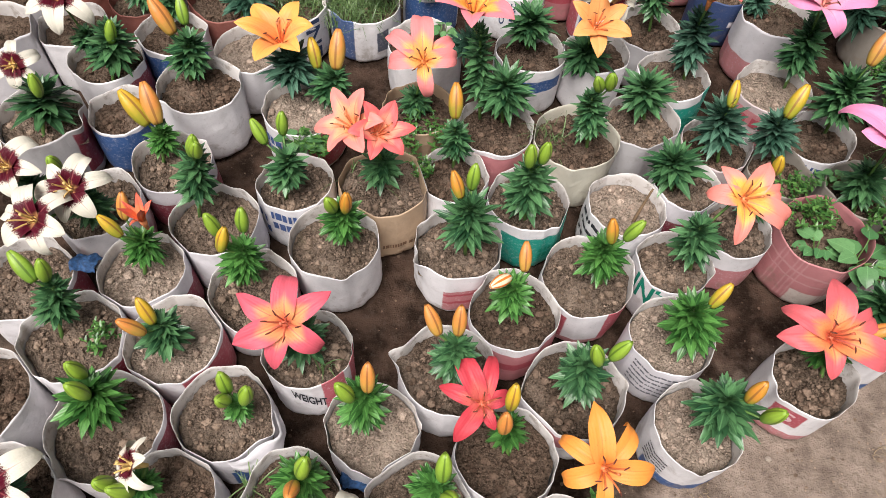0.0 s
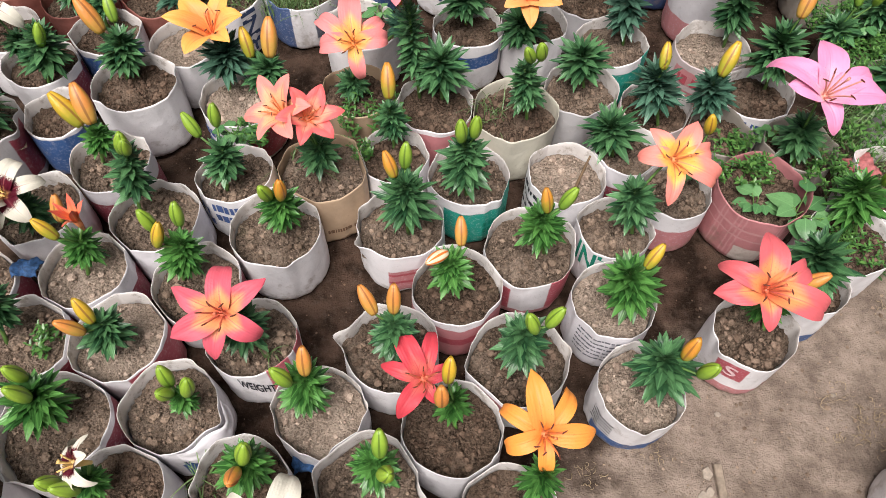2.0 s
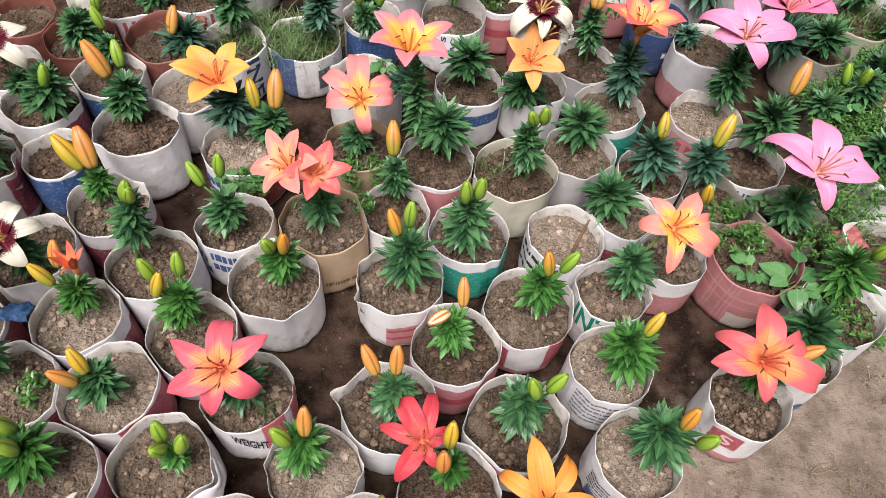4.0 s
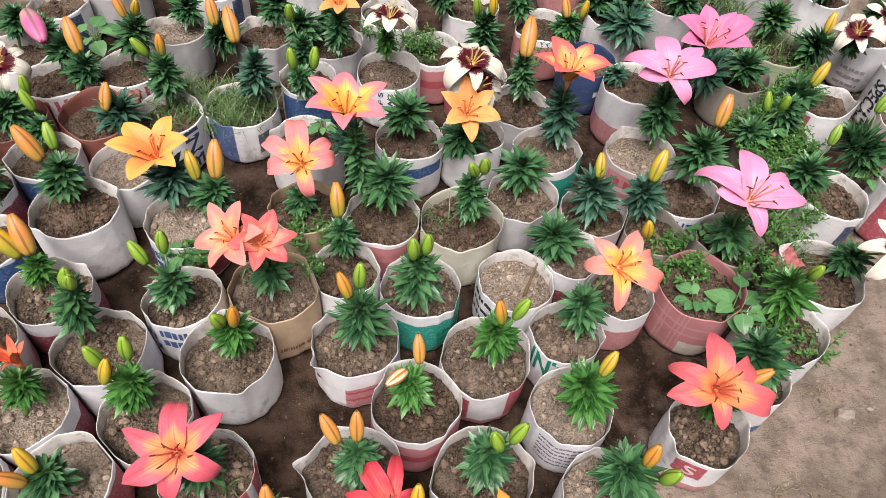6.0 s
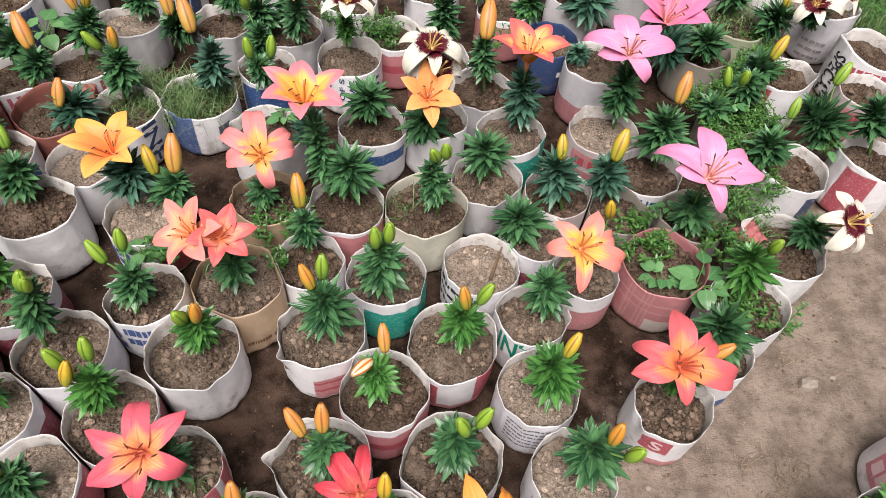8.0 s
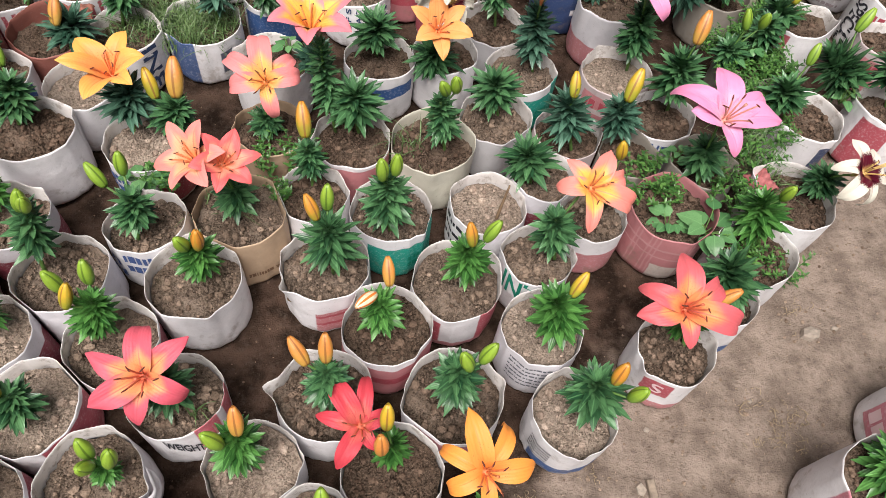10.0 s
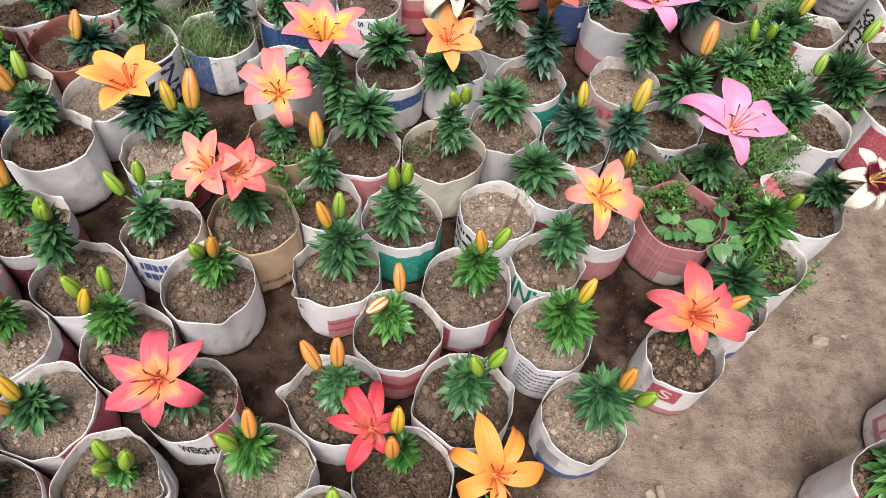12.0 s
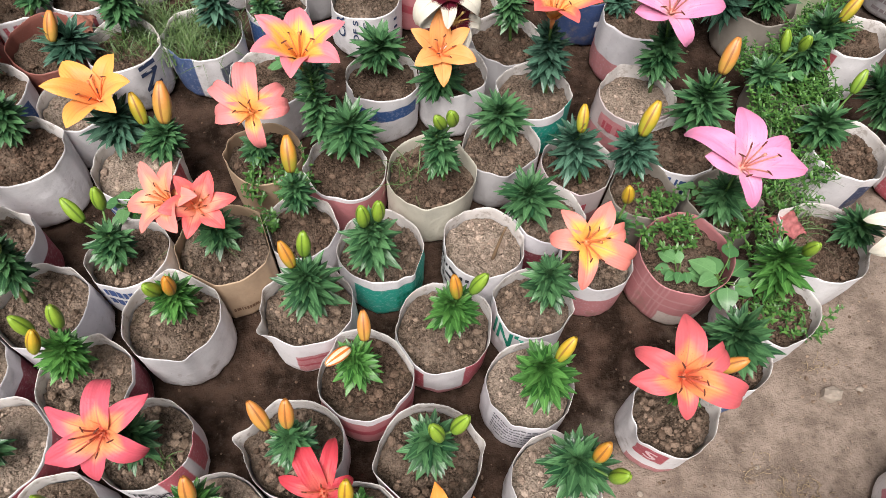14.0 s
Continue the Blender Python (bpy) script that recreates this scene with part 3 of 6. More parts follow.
def build_bag(index):
    x, y, r, h, style, soil, ears, lifts = BAGS[index]
    rng = random.Random(index * 7 + 3)
    limit = outline(index)
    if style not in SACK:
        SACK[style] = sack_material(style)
    seed = index * 3.7
    close = y < 1.25
    cols = 128 if close else 96
    tilt_a, tilt = rng.uniform(0, 6.3), rng.uniform(0.0, 0.005)
    waist = rng.uniform(-0.06, 0.01)
    seam = rng.uniform(0, math.pi)
    level = h - rng.uniform(0.02, 0.03)

    def rim(a):
        z = h + tilt * math.cos(a - tilt_a) + 0.009 * noise.noise(Vector((math.cos(a) * 1.4, math.sin(a) * 1.4, seed)))
        for ea, dz, width in lifts:
            d = (a - radians(ea - 90) + math.pi) % (2 * math.pi) - math.pi
            z += dz * math.exp(-(d / width) ** 2)
        return z

    def wall(a, f):
        """Radius at angle a and height fraction f."""
        c, s = math.cos(a), math.sin(a)
        foot = 1 - 0.06 * max(0, 1 - f / 0.1) ** 2
        k = foot * (1 - waist * (1 - f) + 0.025 * math.sin(math.pi * f))
        k += 0.075 * noise.noise(Vector((c * 1.2, s * 1.2, f * 0.6 + seed)))
        k += 0.07 * (0.2 - abs(noise.noise(Vector((c * 1.9, s * 1.9, seed + 20))))) * (0.3 + 0.7 * f)
        # slack folds low on the wall, fine wrinkles round it
        k += 0.05 * (1 - f) * (0.25 - abs(noise.noise(Vector((c * 3.0 + f, s * 3.0, f * 1.2 + seed + 9)))))
        k += 0.013 * noise.noise(Vector((c * 2.5, s * 2.5, f * 9 + seed))) + 0.008 * noise.noise(Vector((c * 6, s * 6, f * 4 + seed)))
        for turn in (seam, seam + math.pi):
            d = (a - turn + math.pi) % (2 * math.pi) - math.pi
            k += 0.07 * math.exp(-(d / 0.17) ** 2) * f ** 1.5
        k += 0.02 * f ** 3 - 0.012
        want = limit(a, r * k)
        for ea, size in ears:
            d = (a - radians(ea - 90) + math.pi) % (2 * math.pi) - math.pi
            want += size * math.exp(-(d / 0.16) ** 2) * max(0, (f - 0.45) / 0.55) ** 1.5
        return want

    verts, rows = [], 0
    levels = [0.0, 0.03, 0.08, 0.15, 0.25, 0.36, 0.47, 0.58, 0.69, 0.79, 0.88, 0.96, 1.0]
    for f in levels:
        for j in range(cols):
            a = 2 * math.pi * j / cols
            q = wall(a, f)
            z = f * rim(a)
            if f == 0:
                q *= 0.96
            if f == 1.0:
                # cut edge with the ends of the tapes standing out
                q += 0.0001
                z += 0.0011 * (-1) ** j * max(0.0, noise.noise(Vector((math.cos(a) * 2, math.sin(a) * 2, seed + 40))) + 0.2) + 0.0008 * rng.random()
            verts.append((q * math.cos(a), q * math.sin(a), max(0.0, z) + 0.0005))
        rows += 1
    # hem turned in, then the inner face down into the soil
    for f, inset in ((1.0, 0.0006), (0.93, 0.0012), (0.82, 0.002), (0.66, 0.003)):
        for j in range(cols):
            a = 2 * math.pi * j / cols
            q = wall(a, f) - inset
            verts.append((q * math.cos(a), q * math.sin(a), f * rim(a)))
        rows += 1
    faces = grid_faces(rows, cols, True)
    faces.append(tuple(reversed(range(cols))))
    me = mesh_of("grow_bag", verts, faces, SACK[style])
    me.materials.append(SACK[style] if style in DYED else LINING)
    for k in range(12 * cols, 16 * cols):
        me.polygons[k].material_index = 1
    thing = new("grow_bag", me)
    thing.location = (x, y, 0)
    tone = {"brown": "damp", "mid": "crumbly", "lumpy": "lumpy dark", "dry": "dry"}[soil]
    tagged(thing, STYLES[style][2] + ", " + tone + " soil", "grow bag", "grow bags on the earth", "thing")
    # soil: a crumbly heap of clods
    rings, around = (32, 120) if close else (20, 64)
    rough = {"brown": 0.011, "mid": 0.014, "lumpy": 0.02, "dry": 0.008}[soil]

    def surface_z(px, py):
        p = Vector(((x + px), (y + py), 0.3))
        d, _ = noise.voronoi(p * (46 if soil == "lumpy" else 56) + noise.noise_vector(p * 40) * 0.4)
        e, _ = noise.voronoi(p * 150)
        z = level + 0.009 * noise.fractal(p * 20, 1.0, 2.0, 3)
        z += rough * (min(1.0, (d[1] - d[0]) * 1.7) - 0.5) * max(0.0, min(1.0, 0.5 + 2.2 * noise.noise(p * 17)))
        return z + 0.4 * rough * (min(1.0, (e[1] - e[0]) * 1.5) - 0.5) + 0.002 * noise.noise(p * 120)

    verts = [(0, 0, level)]
    for i in range(1, rings + 1):
        for j in range(around):
            a = 2 * math.pi * j / around
            q = (wall(a, 0.85) - 0.0045) * i / rings
            px, py = q * math.cos(a), q * math.sin(a)
            verts.append((px, py, min(surface_z(px, py) - 0.006 * (i / rings) ** 3, h - 0.006)))
    faces = [(0, 1 + j, 1 + (j + 1) % around) for j in range(around)]
    faces += [tuple(1 + k for k in q) for q in grid_faces(rings, around, True)]
    part("soil", mesh_of("soil", verts, faces, SOIL[soil]), thing, tone + " potting soil")
    clods = []
    for _ in range((240 if close else 90) // (2 if soil == "dry" else 1)):
        a, q = rng.uniform(0, 6.3), (r - 0.016) * math.sqrt(rng.random())
        q = min(q, limit(a, r) - 0.014)
        size = min(0.0085, 0.0012 * (1 - rng.random()) ** (-0.72 if soil == "lumpy" else -0.6))
        px, py = q * math.cos(a), q * math.sin(a)
        clods.append(lump((px, py, surface_z(px, py) + size * 0.2), size, rng))
    part("clod", mesh_of("clod", *join(clods), CLOD[soil], False), thing, "small clods of soil", kind="stuff")
    if style == "bluefold":
        flap(thing, wall, rim, SACK[style], 18, 96, 0.026, 0.085, seed)
    # printing on the front
    surface = lambda a, z: wall(a, max(0.0, min(1.0, z / h)))
    for what in PRINTS.get(style, ()):
        printing(thing, surface, h, rng, *what)
    return thing


def flap(thing, wall, rim, material, a0, a1, out, drop, seed):
    """Slack cloth turned out over the rim, hanging crumpled down the wall."""
    rows, cols = 16, 22
    verts = []
    for i in range(rows):
        f = i / (rows - 1)
        for j in range(cols):
            u = j / (cols - 1)
            a = radians(a0 + (a1 - a0) * u - 90)
            edge = math.sin(math.pi * u) ** 0.5
            fold = noise.noise(Vector((u * 3.2, f * 2.4, seed))) + 0.6 * (0.3 - abs(noise.noise(Vector((u * 6, f * 3 + u * 2, seed + 3)))))
            down = drop * edge * f * (1 + 0.25 * noise.noise(Vector((u * 4, 1, seed + 7))))
            z = rim(a) + 0.004 - down + 0.006 * math.sin(math.pi * min(1, f * 3)) * edge
            q = wall(a, max(0.05, min(1.0, z / rim(a)))) + 0.002 + out * edge * (0.25 + 0.75 * math.sin(math.pi * min(1.0, f * 0.8 + 0.1))) * (0.45 + 0.55 * fold + 0.2)
            verts.append((q * math.cos(a), q * math.sin(a), z))
    part("flap", mesh_of("flap", verts, grid_faces(rows, cols, False), material), thing, "slack cloth folded out over the rim")


# printing: word or '' for bars, ink, from degrees, to degrees, low, high, lines (0: the word runs down the wall, -1: aslant)
PRINTS = {
    "weight": [("WEIGHT", "black", -12, 30, 0.72, 0.97, -1)],
    "greentext": [("INT", "green", -72, -6, 0.52, 0.96, 1)],
    "fiftykg": [("50KG", "navy", 58, 86, 0.12, 0.85, 0), ("", "navy", 46, 53, 0.2, 0.7, 1)],
    "special": [("SPECIAL", "black", -100, -72, 0.08, 0.96, 0), ("", "red", -62, 10, 0.46, 0.95, 2)],
    "text_black": [("", "grey", -58, 6, 0.3, 0.9, 6)],
    "arabic": [("", "black", -95, -15, 0.3, 0.95, 3)],
    "greytext": [("", "faded", -62, -12, 0.12, 0.6, 3)],
    "bluered": [("", "blue", -60, -20, 0.3, 0.8, 2)],
    "bluetext": [("", "blue", -30, 35, 0.45, 0.93, 2), ("", "blue", -60, -35, 0.3, 0.8, 2)],
    "bluelow": [("", "black", -75, -38, 0.4, 0.8, 5)],
    "bluefold": [("", "navy", 20, 58, 0.55, 0.85, 2)],
    "navyletters": [("INE", "navy", 34, 64, 0.12, 0.97, 0)],
    "turnedtext": [("CIR", "navy", -48, -34, 0.5, 0.97, 9), ("OF S", "navy", -20, -11, 0.45, 0.95, 9), ("FAC", "navy", -3, 6, 0.55, 0.93, 9), ("", "navy", 52, 60, 0.2, 0.9, 4)],
    "navyprint": [("", "navy", 8, 40, 0.25, 0.9, 1)],
    "brown": [("", "brown", 5, 50, 0.25, 0.36, 1)],
    "redprint": [("S", "white", -44, -26, 0.56, 0.79, 1)],
    "redband": [("", "white", -118, -26, 0.38, 0.78, 1)],
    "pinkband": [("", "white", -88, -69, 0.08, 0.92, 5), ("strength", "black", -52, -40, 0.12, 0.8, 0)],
    "pinkprint": [("", "red", -60, 10, 0.5, 0.78, 1)],
    "teal": [("", "green", 20, 70, 0.3, 0.6, 2)],
}


def printing(thing, surface, h, rng, word, colour, a0, a1, low, high, lines):
    span = radians(a1 - a0)
    quads = []
    if word:
        curve = bpy.data.curves.new("lettering", "FONT")
        curve.body, curve.size, curve.offset = word, 1.0, 0.02
        tmp = bpy.data.objects.new("lettering", curve)
        scene.collection.objects.link(tmp)
        me = bpy.data.meshes.new_from_object(tmp.evaluated_get(bpy.context.evaluated_depsgraph_get()))
        bpy.data.objects.remove(tmp)
        xs, ys = [v.co.x for v in me.vertices], [v.co.y for v in me.vertices]
        x0, x1, y0, y1 = min(xs), max(xs), min(ys), max(ys)
        for v in me.vertices:
            u, w = (v.co.x - x0) / (x1 - x0), (v.co.y - y0) / (y1 - y0)
            if lines == 0:
                u, w = w, 1 - u
            elif lines == 9:
                u, w = 1 - w, u
            a = radians(a0) + span * u - math.pi / 2
            z = h * (low + (high - low) * w)
            z -= 0.3 * h * u * (lines < 0)
            q = surface(a, z) + 0.0018
            v.co = (q * math.cos(a), q * math.sin(a), z)
        me.materials.append(INK[colour])
        part("lettering", me, thing, "printed letters")
        return
    step_z = (high - low) / lines
    for k in range(lines):
        z0, z1 = h * (low + step_z * (k + 0.15)), h * (low + step_z * (k + (0.8 if lines < 3 else 0.5)))
        a = 0.0
        while a < span:
            w = min(span - a, (rng.uniform(0.18, 0.8) if lines < 3 else rng.uniform(0.4, 2.6)) * (z1 - z0) / 0.085)
            verts, n = [], 5
            for row in range(4):
                for col in range(n):
                    ang = radians(a0) + a + w * col / (n - 1) - math.pi / 2
                    z = z0 + (z1 - z0) * row / 3
                    q = surface(ang, z) + 0.0018
                    verts.append(Vector((q * math.cos(ang), q * math.sin(ang), z)))
            quads.append((verts, grid_faces(4, n, False)))
            a += w + rng.choice((0.14, 0.16, 0.2, 0.5) if lines < 3 else (0.3, 0.4, 0.6)) * (z1 - z0) / 0.085
    part("printed_bar", mesh_of("printed_bar", *join(quads), INK[colour]), thing, "worn printed marks", kind="stuff")


# ---- lilies ----
def leaf_mesh(name, width, arch, cup, material):
    """A lance-shaped leaf one unit long along y, folded at its midrib, arching down."""
    rows, cols = 8, 3
    verts = []
    for i in range(rows):
        f = i / (rows - 1)
        w = width * (0.45 * (1 - f) ** 2 + math.sin(math.pi * f ** 0.82) ** 0.72 * (1 - 0.22 * f)) if i < rows - 1 else 0.006
        drop = arch * f * f
        for j in (-1, 0, 1):
            verts.append((j * w, f - 0.12 * abs(arch) * f * f, -drop + cup * w * abs(j)))
    return mesh_of(name, verts, grid_faces(rows, cols, False), material)


LEAVES = []
for tone, mat in enumerate(LEAF):
    LEAVES.append([leaf_mesh("leaf", w, a, 0.3, mat) for w, a in ((0.145, 0.08), (0.152, 0.16), (0.155, 0.25), (0.158, 0.34))])


def petal_mesh(name, width, material, form, blunt=2.1):
    """A petal one unit long along y: rises from the throat, opens outward and curls back at its tip."""
    rise0, rise1, twist, phase = form
    rows, cols = 15, 9
    line, y, z = [(0.0, 0.0, rise0)], 0.0, 0.0
    for i in range(1, rows):
        f = (i - 0.5) / (rows - 1)
        a = radians(rise0 + (rise1 - rise0) * f ** (1.25 if rise1 < -40 else 2.0))
        y, z = y + math.cos(a), z + math.sin(a)
        line.append((y, z, math.degrees(a)))
    reach = max(p[0] for p in line)
    verts = []
    for i in range(rows):
        f = i / (rows - 1)
        py, pz, a = line[i][0] / reach, line[i][1] / reach, radians(line[i][2])
        w = width * (0.15 * (1 - f) ** 3 + math.sin(math.pi * min(1.0, f ** 0.92)) ** (1.75 / blunt)) if i < rows - 1 else width * 0.05
        roll = twist * f * f
        for j in range(cols):
            u = j / (cols - 1) * 2 - 1
            ripple = 0.02 * math.sin(f * 11 + u * 2.0 + phase) * abs(u) ** 2 * min(1, f * 2.5)
            up = w * (0.45 * abs(u) ** 1.6 * (1.0 - f) - 0.16 * f * u * u - 0.16 * max(0, 1 - abs(u) * 3.0)) + ripple
            px = u * w + 0.03 * math.sin(f * 3 + phase) * f
            px, up = px * math.cos(roll) - up * math.sin(roll), up * math.cos(roll) + px * math.sin(roll)
            verts.append((px, py - up * math.sin(a), pz + up * math.cos(a)))
    return mesh_of(name, verts, grid_faces(rows, cols, False), material)


# petals that are not evenly set: turn from the flower's spin in degrees, length
SPREAD = {
    "coral": ((10, 0.93), (71, 1.11), (124, 1.07), (176, 0.95), (242, 0.86), (317, 1.08)),
    "redorange": ((0, 1.13), (65, 0.91), (103, 0.96), (190, 0.78), (256, 1.2), (306, 1.0)),
    "yellow": ((0, 1.25), (46, 0.92), (97, 0.78), (170, 0.8), (259, 1.08), (311, 1.0)),
    "red": ((-3, 1.3), (42, 1.05), (116, 1.05), (180, 0.65), (260, 0.65), (318, 1.1)),
    "peach": ((-36, 1.05), (33, 0.9), (76, 0.78), (169, 1.08), (242, 1.2), (281, 1.0)),
    "pink": ((0, 1.15), (55, 1.13), (82, 0.75), (200, 0.75), (271, 1.15), (303, 1.08)),
    "pinkdeep": ((-3, 0.95), (37, 0.85), (-66, 0.8), (-121, 0.85), (-146, 1.1), (177, 1.0)),
    "peachyellow": ((2, 1.22), (50, 1.15), (90, 0.9), (185, 0.88), (275, 0.86), (304, 0.95)),
}
# rise at the throat and at the tip in degrees, twist, phase of the wavy edge
OPEN = ((48, -62, 0.1, 0.0), (52, -98, -0.18, 2.1), (46, -46, 0.2, 4.2), (50, -120, -0.08, 1.2))
CUP = ((60, -24, 0.1, 0.0), (56, -38, -0.15, 2.1), (62, -12, 0.2, 4.2), (58, -30, -0.1, 1.2))
HALF_OPEN = ((38, 22, 0.2, 0.0), (34, 8, -0.3, 2.1), (40, 28, 0.3, 4.2), (36, -8, -0.2, 1.2))
CUPPED = ("yelloworange", "peachpink", "redpeach", "orange", "coralpeach", "coralred", "pinkdeep")
PETAL_MESH = {}
anther_mesh = mesh_of("anther", *tube([(0, -0.06, 0), (0, -0.03, 0.004), (0, 0.03, 0.004), (0, 0.06, 0)], [0.006, 0.014, 0.014, 0.005], 6), ANTHER)


def bud_mesh(kind, fat):
    """A bud of three outer petals, seamed, with a blunt three-lobed tip."""
    rows, cols = 12, 18
    verts = []
    for i in range(rows):
        f = i / (rows - 1)
        q = fat * (0.3 * (1 - f) ** 4 + math.sin(math.pi * (0.04 + 0.9 * f ** 0.92)) ** 0.7)
        for j in range(cols):
            a = 2 * math.pi * j / cols
            seam = max(0.0, math.cos(3 * a)) ** 3
            k = 1 - 0.2 * seam * (0.3 + 0.7 * f) + 0.06 * max(0.0, -math.cos(3 * a)) ** 4
            verts.append((q * k * math.sin(a), q * k * math.cos(a), f - 0.05 * seam * max(0.0, f - 0.8) / 0.2))
    faces = [tuple(reversed(q)) for q in grid_faces(rows, cols, True)]
    faces += [tuple(range(cols)), tuple(reversed(range((rows - 1) * cols, rows * cols)))]
    return mesh_of("bud", verts, faces, BUD[kind])


BUD_MESH = {k: bud_mesh(k, 0.208 if k != "green" else 0.215) for k in BUDS}


def bend(p, q, lift, n=7):
    """Points of a gently curved stalk from p to q."""
    p, q = Vector(p), Vector(q)
    mid = (p + q) / 2 + Vector((0, 0, lift))
    return [p * (1 - s) ** 2 + mid * 2 * s * (1 - s) + q * s * s for s in (i / (n - 1) for i in range(n))]


FLOWER_WORDS = {"coral": "coral pink", "redorange": "orange red", "red": "bright red", "peach": "peach and orange", "peachyellow": "peach and yellow", "peachpink": "pink and yellow", "coralpeach": "coral and peach", "coralred": "coral red",
                "redpeach": "red-tipped peach", "orange": "light orange", "yelloworange": "yellow orange", "yellow": "golden orange", "pink": "clear pink", "pinkdeep": "deep pink", "white": "white and maroon", "redopen": "half-open orange red"}
BUD_WORDS = {"orange": "ripe orange bud", "or_green": "bud turning orange", "yellow": "yellow-green bud", "green": "closed green bud", "striped": "opening cream and orange bud", "pink": "closed pink bud"}


def flower(parent, origin, centre, normal, radius, spin, kind, rng):
    if kind not in PETAL:
        PETAL[kind] = petal_material(kind)
        wide, narrow, blunt = (0.285, 0.225, 2.9) if kind == "white" else (0.15, 0.12, 2.0) if kind == "redopen" else (0.225, 0.18, 2.2) if kind in ("yellow", "red") else (0.31, 0.26, 2.4) if kind in CUPPED else (0.262, 0.215, 2.3)
        FORMS = HALF_OPEN if kind == "redopen" else CUP if kind in CUPPED else OPEN
        PETAL_MESH[kind] = ([petal_mesh("petal", wide, PETAL[kind], k, blunt) for k in FORMS], [petal_mesh("petal", narrow, PETAL[kind], k, blunt) for k in FORMS])
        th = PETALS[kind][0] if kind != "white" else (0.75, 0.5, 0.14)
        FILAMENT[kind] = plain("filament_" + kind, tuple(0.45 * x + 0.55 * y for x, y in zip(th, (0.72, 0.2, 0.1) if kind != "white" else (0.85, 0.6, 0.25))), 0.5)
    centre, n = Vector(centre) - origin, Vector(normal).normalized()
    xa = Vector((0, 1, 0)).cross(n).normalized()
    ya = n.cross(xa)
    basis = Matrix((xa, ya, n)).transposed().to_4x4()
    at = Matrix.Translation(centre - n * radius * (0.4 if kind in CUPPED else 0.18)) @ basis
    cup = tube([(0, 0, -0.02), (0, 0, 0.0), (0, 0, 0.012)], [0.003, 0.006, 0.007], 8)
    head = part("flower", mesh_of("flower", *cup, FILAMENT[kind]), parent, FLOWER_WORDS[kind] + " lily flower", at)
    closed = 0.42 if kind == "redopen" else 0.0
    for i in range(6):
        wide = i % 2 == 0
        turned, long = SPREAD[kind][i] if kind in SPREAD else (60 * i + rng.uniform(-5, 5), rng.uniform(0.94, 1.06))
        turn = Matrix.Rotation(radians(spin - 90 + turned), 4, "Z")
        lean = Matrix.Rotation(radians(rng.uniform(-9, 7)) + closed * 1.6, 4, "X")
        size, across = radius * 0.93 * long, radius * 0.93 * (0.55 + 0.45 * long)
        lift = Matrix.Translation((0, 0, 0.003 if wide else 0.0))
        part("petal", PETAL_MESH[kind][0 if wide else 1][rng.choice((0, 1, 2, 3))], head, "", turn @ lift @ lean @ Matrix.Diagonal((across, size, size, 1)))
    if kind == "redopen":
        return
    for i in range(6):
        a = radians(spin + 60 * i + 30 + rng.uniform(-14, 14))
        reach, up = radius * rng.uniform(0.2, 0.36), radius * rng.uniform(0.5, 0.64)
        tip = Vector((math.cos(a) * reach, math.sin(a) * reach, up))
        line = bend((math.cos(a) * 0.003, math.sin(a) * 0.003, 0.004), tip, radius * 0.12, 6)
        st = part("stamen", mesh_of("stamen", *tube(line, [0.0016] * 6, 5), FILAMENT[kind]), head)
        d = Matrix.Translation(tip) @ Matrix.Rotation(a + rng.uniform(0.6, 2.2), 4, "Z") @ Matrix.Rotation(rng.uniform(-0.6, 0.6), 4, "X")
        # the anther is fused into its stamen's mesh as a second material
        me = st.data
        bm = bmesh.new()
        bm.from_mesh(me)
        k = len(bm.faces)
        tmp = anther_mesh.copy()
        tmp.transform(d @ Matrix.Diagonal((radius, radius, radius, 1)))
        bm.from_mesh(tmp)
        me.materials.append(ANTHER)
        bm.faces.ensure_lookup_table()
        for face in bm.faces[k:]:
            face.material_index = 1
        bm.to_mesh(me)
        bm.free()
        bpy.data.meshes.remove(tmp)
    line = bend((0, 0, 0.004), (0.006, 0.004, radius * 0.72), 0.01, 6)
    part("pistil", mesh_of("pistil", *tube(line, [0.0017, 0.0015, 0.0014, 0.0014, 0.0018, 0.003], 6), FILAMENT[kind]), head)


LILIES = []


def lily(base, apex, spread, tone, buds=(), flowers=()):
    LILIES.append((base, apex, spread, tone, buds, flowers))


